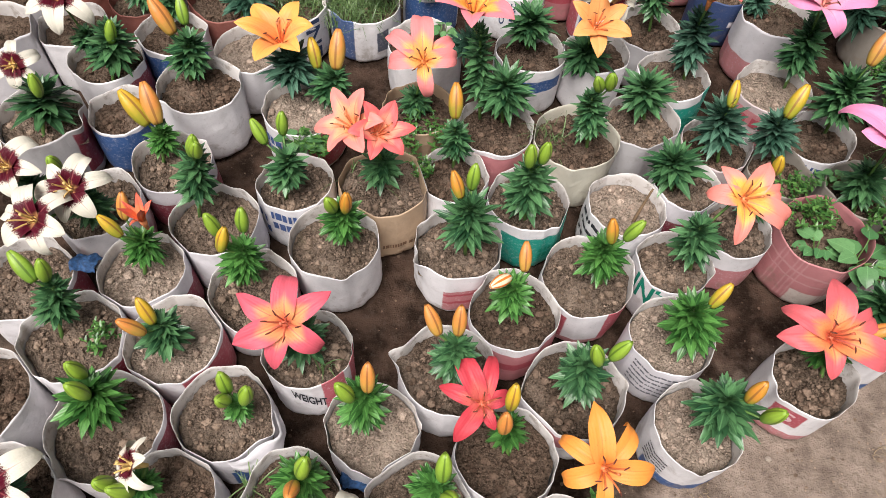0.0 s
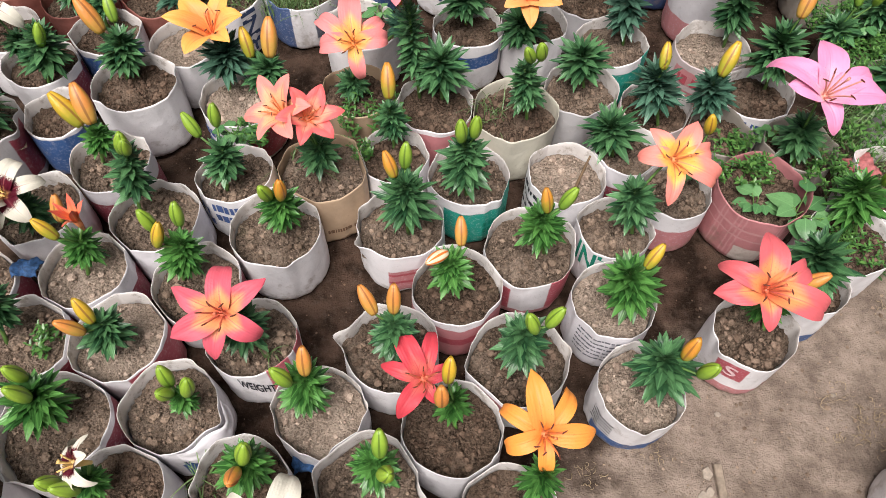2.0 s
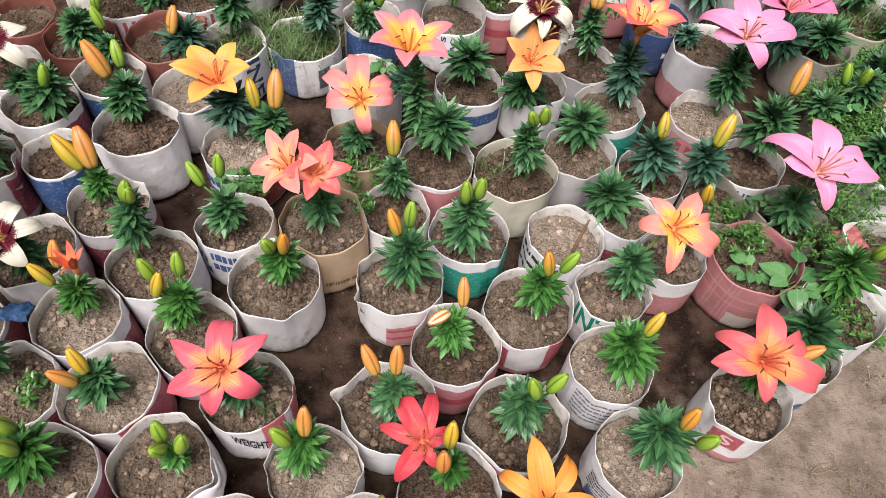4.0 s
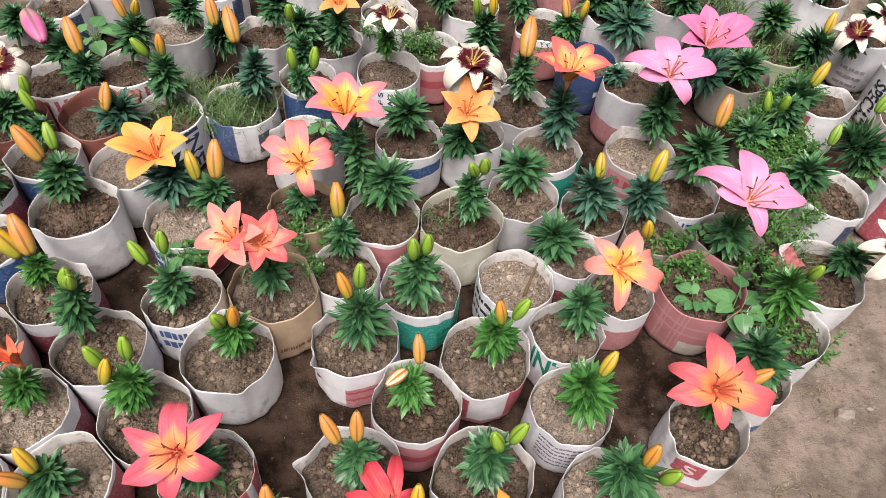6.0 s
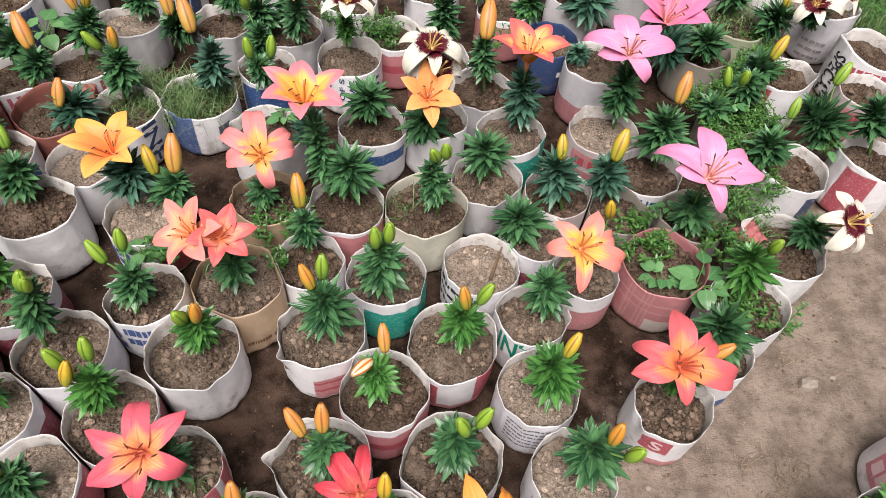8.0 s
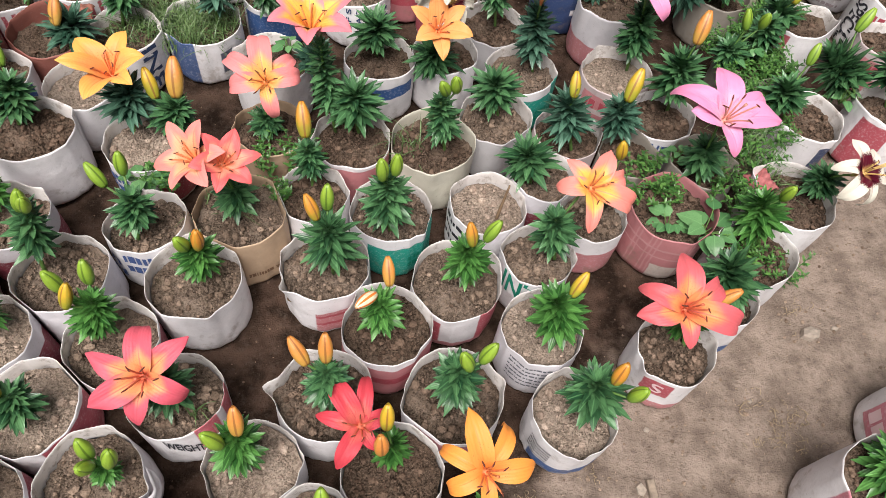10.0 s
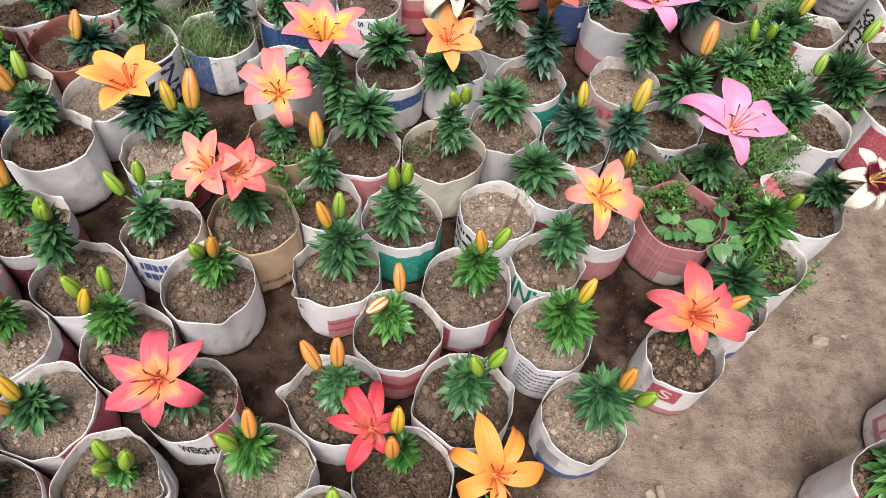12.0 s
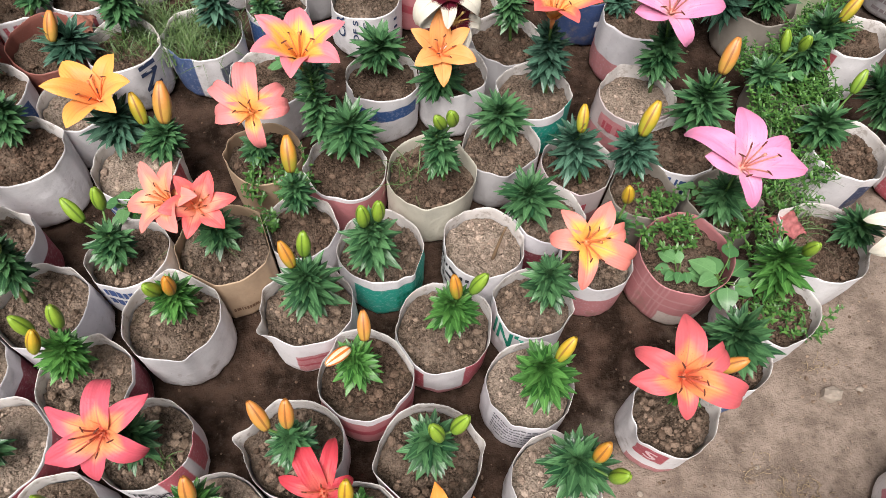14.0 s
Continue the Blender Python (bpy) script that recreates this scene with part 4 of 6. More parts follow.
def build_lily(index):
    base, apex, spread, tone, buds, flowers = LILIES[index]
    rng = random.Random(index * 13 + 5)
    origin, top = Vector(base), Vector(apex) - Vector(base)
    thing = new("lily_plant")
    thing.location = origin
    thing.empty_display_size = 0.02
    words = []
    if flowers:
        words.append(FLOWER_WORDS[flowers[0][4]] + " flower" + ("s" if len(flowers) > 1 else ""))
    if buds:
        words.append(BUD_WORDS[buds[0][2]] + ("s" if len(buds) > 1 else ""))
    look_words = ("dark blue-green", "deep green", "fresh green")[min(2, int(tone * 3))]
    tagged(thing, look_words + " leafy lily" + (" with " + words[0] if words else " without buds"), "lily", "lilies in the bags", "thing")
    line = bend((0, 0, -0.01), top, 0.0, 8)
    side = Vector((rng.uniform(-1, 1), rng.uniform(-1, 1), 0)) * 0.004
    line = [p + side * math.sin(math.pi * i / 7) for i, p in enumerate(line)]
    part("stem", mesh_of("stem", *tube(line, [0.0042 - 0.0002 * i for i in range(8)], 8), STEM), thing)
    length = top.length
    count = int(37 + 165 * length + rng.randint(-3, 4))
    star = tone < 0.46 and spread > 0.0605
    pool = LEAVES[min(2, max(0, int(tone * 3 + rng.uniform(-0.25, 0.25))))]
    tall = math.atan2(math.hypot(top.x, top.y), top.z)
    way = Matrix.Rotation(tall, 4, Vector((-top.y, top.x, 0)).normalized() if tall > 0.01 else "X")
    low = max(0.36, min(0.58, 0.6 - (length - 0.07) * 1.7))
    if star:
        low = min(0.56, low + 0.04)
    for i in range(count):
        f = low + (1 - low) * (i / (count - 1)) ** 0.85
        k = f * 7
        j = min(6, int(k))
        p = line[j].lerp(line[j + 1], k - j)
        turn = Matrix.Rotation(radians(137.5 * i + rng.uniform(-14, 14)), 4, "Z")
        # low leaves hang, the crown stands up
        g = (f - low) / (1 - low)
        rise = radians((10 if star else 0) + 62 * g ** 1.6 + rng.uniform(-10, 10))
        size = spread * (1.0 - 0.12 * g if g < 0.6 else 0.93 - 1.0 * (g - 0.6)) * rng.uniform(0.82, 1.12) * (1.15 if star else 1.0)
        if g < 0.12:
            size *= 0.92
        which = 3 if g < 0.2 else 2 if g < 0.48 else 1 if g < 0.82 else 0
        if rng.random() < 0.25:
            which = max(0, which - 1)
        w = rng.uniform(0.95, 1.25) * (0.82 if star else 1.0)
        m = Matrix.Translation(p) @ way @ turn @ Matrix.Rotation(rise, 4, "X") @ Matrix.Rotation(rng.uniform(-0.3, 0.3), 4, "Y") @ Matrix.Diagonal((size * w, size, size, 1))
        part("leaf", pool[which], thing, "", m)
    # the small leaves packed round the growing tip
    crown = []
    for i in range(112):
        g = i / 111
        f = low + (1 - low) * g
        k = f * 7
        j = min(6, int(k))
        p = line[j].lerp(line[j + 1], k - j)
        s = spread * rng.uniform(0.66, 0.98) * (1.0 - 0.42 * g)
        m = Matrix.Translation(p) @ way @ Matrix.Rotation(radians(137.5 * i + 60), 4, "Z") @ Matrix.Rotation(radians(6 + 60 * g ** 2 + rng.uniform(-10, 10)), 4, "X") @ Matrix.Diagonal((s, s, s, 1))
        crown.append(([m @ v.co for v in pool[1].vertices], [tuple(q.vertices) for q in pool[1].polygons]))
    part("leaf_crown", mesh_of("leaf_crown", *join(crown), TUFT[LEAVES.index(pool)]), thing, "tuft of small young leaves", kind="stuff")
    for a, b, kind in buds:
        a, b = Vector(a) - origin, Vector(b) - origin
        stalk = bend(line[6], a, 0.004, 6)
        part("bud_stalk", mesh_of("bud_stalk", *tube(stalk, [0.0022] * 6, 6), STEM), thing)
        d = b - a
        q = d.to_track_quat("Z", "Y").to_matrix().to_4x4()
        s = max(0.03, d.length)
        part("bud", BUD_MESH[kind], thing, BUD_WORDS[kind], Matrix.Translation(a) @ q @ Matrix.Diagonal((s, s, s, 1)))
    for centre, normal, radius, spin, kind in flowers:
        c, n = Vector(centre) - origin, Vector(normal).normalized()
        stalk = bend(line[6], c - n * (radius * (0.4 if kind in CUPPED else 0.18) + 0.018), 0.012, 7)
        part("flower_stalk", mesh_of("flower_stalk", *tube(stalk, [0.0026] * 7, 6), STEM), thing)
        flower(thing, origin, centre, normal, radius, spin, kind, rng)
    return thing


# ---- weeds and litter ----
def sprigs(r, rng):
    """Thin upright stems with pairs of small leaves, scattered over a disc."""
    out = []
    for _ in range(max(3, int(24 * (r / 0.05) ** 2))):
        a, q = rng.uniform(0, 6.3), r * math.sqrt(rng.random())
        p = Vector((math.cos(a) * q, math.sin(a) * q, 0))
        top = p + Vector((rng.uniform(-0.03, 0.03), rng.uniform(-0.03, 0.03), rng.uniform(0.025, 0.065)))
        line = bend(p, top, 0.012, 6)
        out.append(tube(line, [0.0009, 0.0009, 0.0008, 0.0007, 0.0006, 0.0005], 4))
        pairs = rng.randint(4, 7)
        for i in range(pairs):
            f = (i + 0.6) / pairs * 5
            j = min(4, int(f))
            c = line[j].lerp(line[j + 1], f - j)
            turn = i * 1.57 + rng.uniform(-0.4, 0.4)
            for k in (0, math.pi):
                s = rng.uniform(0.009, 0.019) * (1.1 - 0.5 * i / pairs)
                m = Matrix.Translation(c) @ Matrix.Rotation(turn + k, 4, "Z") @ Matrix.Rotation(rng.uniform(0.0, 0.7), 4, "X") @ Matrix.Diagonal((s * 0.8, s, s, 1))
                out.append(([m @ v for v in SMALL_LEAF[0]], SMALL_LEAF[1]))
    return out


def weed(x, y, z, r, kind):
    rng = random.Random(int(x * 1000) * 31 + int(y * 1000))
    pieces = []
    if kind == "broad":
        thing = new("broadleaf_weed")
        thing.location = (x, y, z)
        tagged(thing, "green broadleaf weed with rounded leaves beside the lilies", "weed", "broadleaf weeds", "thing")
        for i in range(10):
            a = i * 2.4 + rng.uniform(-0.3, 0.3)
            reach, up = r * rng.uniform(0.2, 0.75), rng.uniform(0.008, 0.04)
            tip = Vector((math.cos(a) * reach, math.sin(a) * reach, up))
            part("leaf_stalk", mesh_of("leaf_stalk", *tube(bend((0, 0, -0.01), tip, 0.01, 5), [0.0013] * 5, 5), STEM), thing)
            s = r * rng.uniform(0.65, 1.1)
            m = Matrix.Translation(tip) @ Matrix.Rotation(a - math.pi / 2 + rng.uniform(-0.4, 0.4), 4, "Z") @ Matrix.Rotation(rng.uniform(-0.25, 0.3), 4, "X") @ Matrix.Rotation(rng.uniform(-0.3, 0.3), 4, "Y") @ Matrix.Diagonal((s, s, s, 1))
            part("leaf", BROAD_LEAF, thing, "", m)
        return
    if kind == "herb":
        pieces = sprigs(r, rng)
    for _ in range(max(12, int(110 * (r / 0.05) ** 2)) if kind == "grass" else 0):
        a, q = rng.uniform(0, 6.3), r * math.sqrt(rng.random())
        p = Vector((math.cos(a) * q, math.sin(a) * q, 0))
        d = Vector((rng.uniform(-1, 1), rng.uniform(-1, 1), 0)) * rng.choice((0.015, 0.03, 0.045, 0.065, 0.09))
        top = p + d + Vector((0, 0, rng.uniform(0.012, 0.065)))
        side = Vector((-d.y, d.x, 0)).normalized() * rng.uniform(0.0009, 0.0021)
        line = bend(p, top - Vector((0, 0, 0.012)), 0.03, 5)
        vs = []
        for i, c in enumerate(line):
            w = side * (1 - i / 4.3)
            vs += [c - w, c + Vector((0, 0, -0.0004)), c + w]
        pieces.append((vs, grid_faces(5, 3, False)))
    ob = new("low_weeds" if kind == "herb" else "grass_tuft", mesh_of("weeds", *join(pieces), WEED if kind == "herb" else GRASS))
    ob.location = (x, y, z)
    words = "low bright green weeds with tiny leaves" if kind == "herb" else "thin pale green grass growing over the soil"
    tagged(ob, words, "weeds" if kind == "herb" else "grass", "", "stuff")


def broad_leaf():
    verts, rows = [], 7
    for i in range(rows):
        f = i / (rows - 1)
        w = 0.43 * math.sin(math.pi * min(1, 0.1 + f * 0.9) ** 0.85) ** 0.9 if 0 < i < rows - 1 else 0.01
        for u in (-1, -0.5, 0, 0.5, 1):
            verts.append((u * w, f, 0.12 * abs(u) * w - 0.22 * f * f + 0.02 * math.sin(f * 14) * abs(u)))
    return mesh_of("leaf", verts, grid_faces(rows, 5, False), BROAD)


BROAD_LEAF = broad_leaf()
SMALL_LEAF = ([Vector(v) for v in ((0, 0, 0), (-0.26, 0.35, 0.06), (0, 0.4, 0), (0.26, 0.35, 0.06), (-0.2, 0.75, 0.0), (0, 0.8, -0.05), (0.2, 0.75, 0.0), (0, 1.05, -0.12))],
              [(0, 2, 1), (0, 3, 2), (1, 2, 5, 4), (2, 3, 6, 5), (4, 5, 7), (5, 6, 7)])


def rag(x, y, z, r, colour):
    """A crumpled scrap of woven sack caught between the bags."""
    n = 16
    verts = []
    for i in range(n):
        for j in range(n):
            u, v = i / (n - 1) * 2 - 1, j / (n - 1) * 2 - 1
            px, py = u * r, v * r * 0.8
            dz = 0.5 * r * noise.noise(Vector((u * 1.6 + x * 9, v * 1.6, y * 7))) + 0.25 * r * abs(noise.noise(Vector((u * 4, v * 4 + x, y)))) - 0.35 * r * (u * u + v * v)
            verts.append((px + 0.2 * r * noise.noise(Vector((u * 2, v * 2, 5 + x))), py + 0.2 * r * noise.noise(Vector((u * 2, v * 2, 9 + y))), dz))
    mat = RAGS[colour]
    ob = new("sack_scrap", mesh_of("sack_scrap", verts, grid_faces(n, n, False), mat))
    ob.location = (x, y, z)
    thick = ob.modifiers.new("thickness", "SOLIDIFY")
    thick.thickness = 0.0012
    tagged(ob, "crumpled " + colour + " scrap of woven sack between the bags", "scrap", "sack scraps", "thing")


RAGS = {"blue": plain("blue_scrap", (0.04, 0.12, 0.3), 0.75, 0.6, 140), "red": plain("red_scrap", (0.42, 0.13, 0.13), 0.75, 0.4, 120), "rust": plain("rust_scrap", (0.33, 0.13, 0.09), 0.8, 0.4, 120)}


def straw(x, y):
    rng = random.Random(int(x * 1000) + int(y * 1000) * 17)
    bits = []
    for _ in range(20):
        p = Vector((rng.gauss(0, 0.02), rng.gauss(0, 0.015), 0.004))
        a, s = rng.uniform(0, 6.3), rng.choice((0.004, 0.006, 0.008, 0.012, 0.018))
        q = p + Vector((math.cos(a) * s, math.sin(a) * s, rng.uniform(0, 0.006)))
        curl = Vector((-(q - p).y, (q - p).x, 0)) * rng.uniform(-0.6, 0.6)
        line = [c + curl * math.sin(math.pi * i / 4) for i, c in enumerate(bend(p, q, rng.uniform(0, 0.006), 5))]
        bits.append(tube(line, [rng.uniform(0.0004, 0.0009)] * 5, 4))
    ob = new("dry_straw", mesh_of("dry_straw", *join(bits), STRAW))
    ob.location = (x, y, ground_height(x, y))
    tagged(ob, "scattered bits of dry straw on the earth path", "straw", "", "stuff")


def stick(a, b):
    a, b = Vector((*a, 0.006)), Vector((*b, 0.006))
    d = (b - a).normalized()
    w = Vector((-d.y, d.x, 0)) * 0.008
    verts, n = [], 14
    for i in range(n):
        p = a.lerp(b, i / (n - 1)) + w * 0.12 * noise.noise(Vector((i * 0.7, 3, 1)))
        for sx, z in ((-1, 0.001), (-0.96, 0.008), (-0.7, 0.0105), (0.7, 0.0105), (0.96, 0.008), (1, 0.001)):
            verts.append(p + w * sx * (1 + 0.06 * noise.noise(Vector((i, sx * 2, 5)))) + Vector((0, 0, z - 0.006 + 0.0006 * noise.noise(Vector((i * 1.7, sx, 9))))))
    faces = grid_faces(n, 6, True) + [tuple(range(6)), tuple(reversed(range((n - 1) * 6, n * 6)))]
    ob = new("wooden_stick", mesh_of("wooden_stick", [v - a for v in verts], faces, WOOD, False))
    ob.location = a
    tagged(ob, "flat weathered wooden stick lying on the earth path", "stick", "", "thing")


def stone(x, y, r):
    rng = random.Random(int(x * 997))
    v, f = lump((0, 0, r * 0.3), r, rng)
    ob = new("stone", mesh_of("stone", v, f, STONE, False))
    ob.location = (x, y, ground_height(x, y))
    ob.scale = (1.25, 0.85, 0.8)
    tagged(ob, "small pale stone lying on the earth path", "stone", "stones on the path", "thing")


def chip(x, y):
    rng = random.Random(int(x * 991) + int(y * 877))
    n = rng.randint(5, 7)
    s = rng.uniform(0.007, 0.015)
    ring = [(math.cos(2 * math.pi * i / n) * s * rng.uniform(0.6, 1.1), math.sin(2 * math.pi * i / n) * s * rng.uniform(0.8, 1.5)) for i in range(n)]
    verts = [(px, py, 0) for px, py in ring] + [(px * 0.9, py * 0.9, 0.003) for px, py in ring]
    faces = grid_faces(2, n, True) + [tuple(range(n, 2 * n))]
    ob = new("plaster_chip", mesh_of("plaster_chip", verts, faces, CHIP, False))
    ob.location = (x, y, ground_height(x, y) + 0.001)
    tagged(ob, "flat pale chip of dried clay beside the stick", "chip", "clay chips", "thing")


def dead_stalk(a, b):
    a, b = Vector(a), Vector(b)
    ob = new("dead_stalk", mesh_of("dead_stalk", *tube([p - a for p in bend(a, b, 0.01, 8)], [0.004, 0.0038, 0.0035, 0.003, 0.003, 0.0027, 0.0024, 0.002], 7), DRYSTEM))
    ob.location = a
    tagged(ob, "withered brown stalk standing in dry soil", "stalk", "", "thing")


def loose_earth():
    rng = random.Random(77)
    damp, dry = [], []
    for _ in range(8500):
        x, y = rng.uniform(-1.0, 1.7), rng.uniform(0.0, 1.9)
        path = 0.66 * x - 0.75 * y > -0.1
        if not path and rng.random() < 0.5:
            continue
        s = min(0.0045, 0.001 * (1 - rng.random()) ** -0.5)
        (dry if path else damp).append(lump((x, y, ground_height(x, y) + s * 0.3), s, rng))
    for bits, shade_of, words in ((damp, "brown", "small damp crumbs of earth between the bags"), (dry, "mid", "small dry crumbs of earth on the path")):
        ob = new("loose_earth", mesh_of("loose_earth", *join(bits), CLOD[shade_of], False))
        tagged(ob, words, "earth", "", "stuff")


loose_earth()

# >>> layout
# ---- bags on the ground ----
bag(-0.212, 0.804, 0.088, 0.145, "plain", "mid")
bag(-0.571, 1.168, 0.090, 0.166, "plain", "brown")
bag(-0.666, 0.273, 0.090, 0.146, "pinkrim", "brown", ears=[(60, 0.03)], lifts=[(60, 0.03, 0.4)])
bag(-0.096, 0.445, 0.079, 0.135, "plain_blueknot", "dry", ears=[(10, 0.012)])
bag(0.143, 0.684, 0.084, 0.141, "redlow", "brown")
bag(0.254, 0.537, 0.089, 0.139, "pinkrim", "lumpy")
bag(0.438, 0.656, 0.078, 0.146, "text_black", "dry")
bag(0.469, 0.490, 0.078, 0.136, "bluelow", "dry")
bag(0.693, 0.598, 0.076, 0.144, "redprint", "lumpy", ears=[(-60, 0.01)])
bag(0.827, 0.701, 0.068, 0.141, "bluelow", "brown")
bag(0.934, 0.806, 0.083, 0.145, "plain", "brown")
bag(1.079, 0.943, 0.091, 0.140, "plain", "brown", ears=[(-120, 0.02)], lifts=[(-130, 0.03, 0.6)])
bag(0.776, 0.916, 0.091, 0.155, "redcheck", "brown", lifts=[(60, 0.02, 0.5)])
bag(0.600, 0.917, 0.072, 0.143, "pinklow", "mid")
bag(0.459, 0.817, 0.072, 0.146, "greentext", "mid")
bag(0.287, 0.775, 0.090, 0.138, "redpatch", "mid")
bag(0.376, 0.952, 0.080, 0.146, "arabic", "dry")
bag(0.510, 1.023, 0.073, 0.145, "maroon", "mid")
bag(0.030, 0.827, 0.086, 0.136, "redcheckflap", "mid", ears=[(-53, 0.022)], lifts=[(-53, 0.012, 0.3)])
bag(0.170, 0.946, 0.083, 0.141, "teal", "mid")
bag(-0.135, 0.949, 0.090, 0.152, "brown", "mid")
bag(-0.316, 0.938, 0.077, 0.145, "bluetext", "mid")
bag(-0.458, 0.831, 0.085, 0.142, "greymaroon", "mid")
bag(-0.349, 0.684, 0.083, 0.136, "plain_red", "mid")
bag(-0.227, 0.571, 0.080, 0.140, "weight", "mid", lifts=[(40, 0.01, 0.5)])
bag(-0.471, 0.570, 0.086, 0.140, "redpatch", "dry")
bag(-0.567, 0.706, 0.083, 0.140, "maroon", "dry")
bag(-0.642, 0.555, 0.089, 0.146, "plain_red", "mid")
bag(-0.765, 0.426, 0.093, 0.138, "plain", "brown", lifts=[(60, 0.02, 0.7)])
bag(-0.540, 0.406, 0.096, 0.137, "plain_red", "mid", ears=[(-30, 0.012)])
bag(-0.350, 0.443, 0.082, 0.140, "bluefold", "mid", ears=[(72, 0.02)], lifts=[(75, 0.012, 0.4)])
bag(-0.409, 0.296, 0.079, 0.142, "fiftykg", "brown")
bag(-0.208, 0.319, 0.073, 0.145, "plain", "brown")
bag(-0.003, 0.316, 0.083, 0.141, "plain", "mid", ears=[(75, 0.014)])
bag(0.135, 0.412, 0.088, 0.137, "plain", "brown")
bag(0.228, 0.274, 0.081, 0.140, "pinkrim", "brown")
bag(0.093, 0.178, 0.088, 0.140, "plain", "brown")
bag(-0.117, 0.167, 0.088, 0.142, "plain", "brown", ears=[(-60, 0.015)])
bag(0.024, 0.557, 0.085, 0.140, "plain", "lumpy", ears=[(-101, 0.022)])
bag(-0.734, 1.098, 0.070, 0.137, "bluerim", "brown")
bag(-0.581, 0.967, 0.080, 0.142, "maroon", "mid")
bag(-0.808, 1.249, 0.080, 0.143, "plain_red", "brown")
bag(-0.884, 1.052, 0.093, 0.150, "greyfold", "mid", ears=[(70, 0.025)], lifts=[(80, 0.03, 0.5)])
bag(-0.700, 0.847, 0.085, 0.140, "plain", "mid")
bag(-0.777, 0.665, 0.088, 0.138, "plain_red", "mid")
bag(-0.933, 1.352, 0.085, 0.136, "plain", "brown", lifts=[(-30, 0.015, 0.8)])
bag(-1.066, 1.285, 0.090, 0.170, "greymaroon", "brown", lifts=[(60, 0.02, 0.8)])
bag(-1.092, 1.478, 0.085, 0.140, "plain", "brown")
bag(-0.958, 1.545, 0.083, 0.141, "redbrown", "brown")
bag(-0.687, 1.351, 0.080, 0.146, "bluerim", "brown")
bag(-0.494, 1.316, 0.080, 0.145, "plain", "dry")
bag(-0.340, 1.153, 0.088, 0.139, "bluered", "dry")
bag(-0.428, 1.488, 0.083, 0.143, "navyletters", "brown")
bag(-0.252, 1.536, 0.088, 0.135, "navy", "brown", ears=[(-75, 0.015)])
bag(-0.595, 1.482, 0.083, 0.145, "redbrown", "brown", lifts=[(180, 0.02, 0.8)])
bag(-0.725, 1.629, 0.080, 0.140, "redstripe", "brown", ears=[(60, 0.015)])
bag(-0.556, 1.665, 0.078, 0.144, "redstripe", "brown")
bag(-0.799, 1.486, 0.083, 0.137, "redbrown", "brown")
bag(-0.458, 1.852, 0.080, 0.139, "grey", "dry")
bag(-0.218, 1.835, 0.080, 0.138, "grey", "brown")
bag(-0.087, 1.629, 0.073, 0.146, "bluerim", "brown")
bag(0.128, 1.664, 0.085, 0.139, "turnedtext", "mid", lifts=[(120, 0.02, 0.5)])
bag(0.258, 1.758, 0.078, 0.140, "redlow", "brown")
bag(-0.084, 1.387, 0.088, 0.145, "plain", "brown")
bag(-0.079, 1.175, 0.078, 0.145, "brown", "brown")
bag(0.008, 0.998, 0.073, 0.139, "plain", "brown")
bag(0.096, 1.145, 0.085, 0.138, "pink", "brown")
bag(0.274, 1.125, 0.093, 0.144, "cream", "brown")
bag(0.429, 1.204, 0.083, 0.135, "grey", "mid")
bag(0.520, 1.355, 0.083, 0.139, "teal", "mid")
bag(0.332, 1.405, 0.080, 0.145, "plain", "brown")
bag(0.172, 1.391, 0.083, 0.145, "blueband", "brown")
bag(0.466, 1.521, 0.085, 0.137, "grey", "brown")
bag(0.375, 1.656, 0.080, 0.135, "bluecheck", "brown")
bag(0.697, 1.708, 0.078, 0.143, "allnavy", "brown")
bag(0.798, 1.567, 0.093, 0.170, "redhalf", "brown")
bag(0.756, 1.344, 0.085, 0.137, "pinkprint", "dry")
bag(0.593, 1.147, 0.078, 0.140, "pinkprint", "brown")
bag(0.832, 1.198, 0.083, 0.135, "bluetext", "brown")
bag(0.723, 1.076, 0.073, 0.142, "muddy", "brown")
bag(0.894, 1.047, 0.078, 0.140, "muddy", "brown")
bag(1.132, 1.644, 0.083, 0.142, "muddy", "brown")
bag(1.145, 1.398, 0.083, 0.135, "muddy", "brown")
bag(1.272, 1.742, 0.088, 0.160, "olive", "brown")
bag(1.330, 1.520, 0.083, 0.150, "redwhite", "brown", lifts=[(45, 0.04, 0.6)])
bag(1.630, 1.593, 0.093, 0.160, "special", "brown", lifts=[(-90, 0.03, 0.8)])
bag(1.553, 1.449, 0.073, 0.138, "pinkprint", "brown")
bag(1.605, 1.805, 0.083, 0.165, "greytext", "brown", lifts=[(20, 0.02, 0.5)])
bag(1.209, 1.183, 0.083, 0.141, "bluewhite", "brown")
bag(1.429, 1.188, 0.088, 0.141, "redsector", "brown", lifts=[(-60, 0.03, 0.8)])
bag(-0.022, 1.797, 0.083, 0.135, "grey", "brown")
bag(-0.852, 1.744, 0.083, 0.137, "plain", "brown")
bag(-0.800, 1.965, 0.078, 0.138, "navyprint", "brown")
bag(0.143, 1.935, 0.083, 0.139, "plain", "brown")
bag(0.602, 1.869, 0.083, 0.140, "pink", "brown")
bag(0.837, 1.943, 0.083, 0.135, "plain", "brown")
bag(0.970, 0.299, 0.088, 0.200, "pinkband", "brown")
bag(0.741, 0.157, 0.088, 0.140, "plain", "brown")
bag(1.166, 0.421, 0.088, 0.140, "redband", "brown")
bag(-0.661, 2.068, 0.083, 0.141, "grey", "brown")
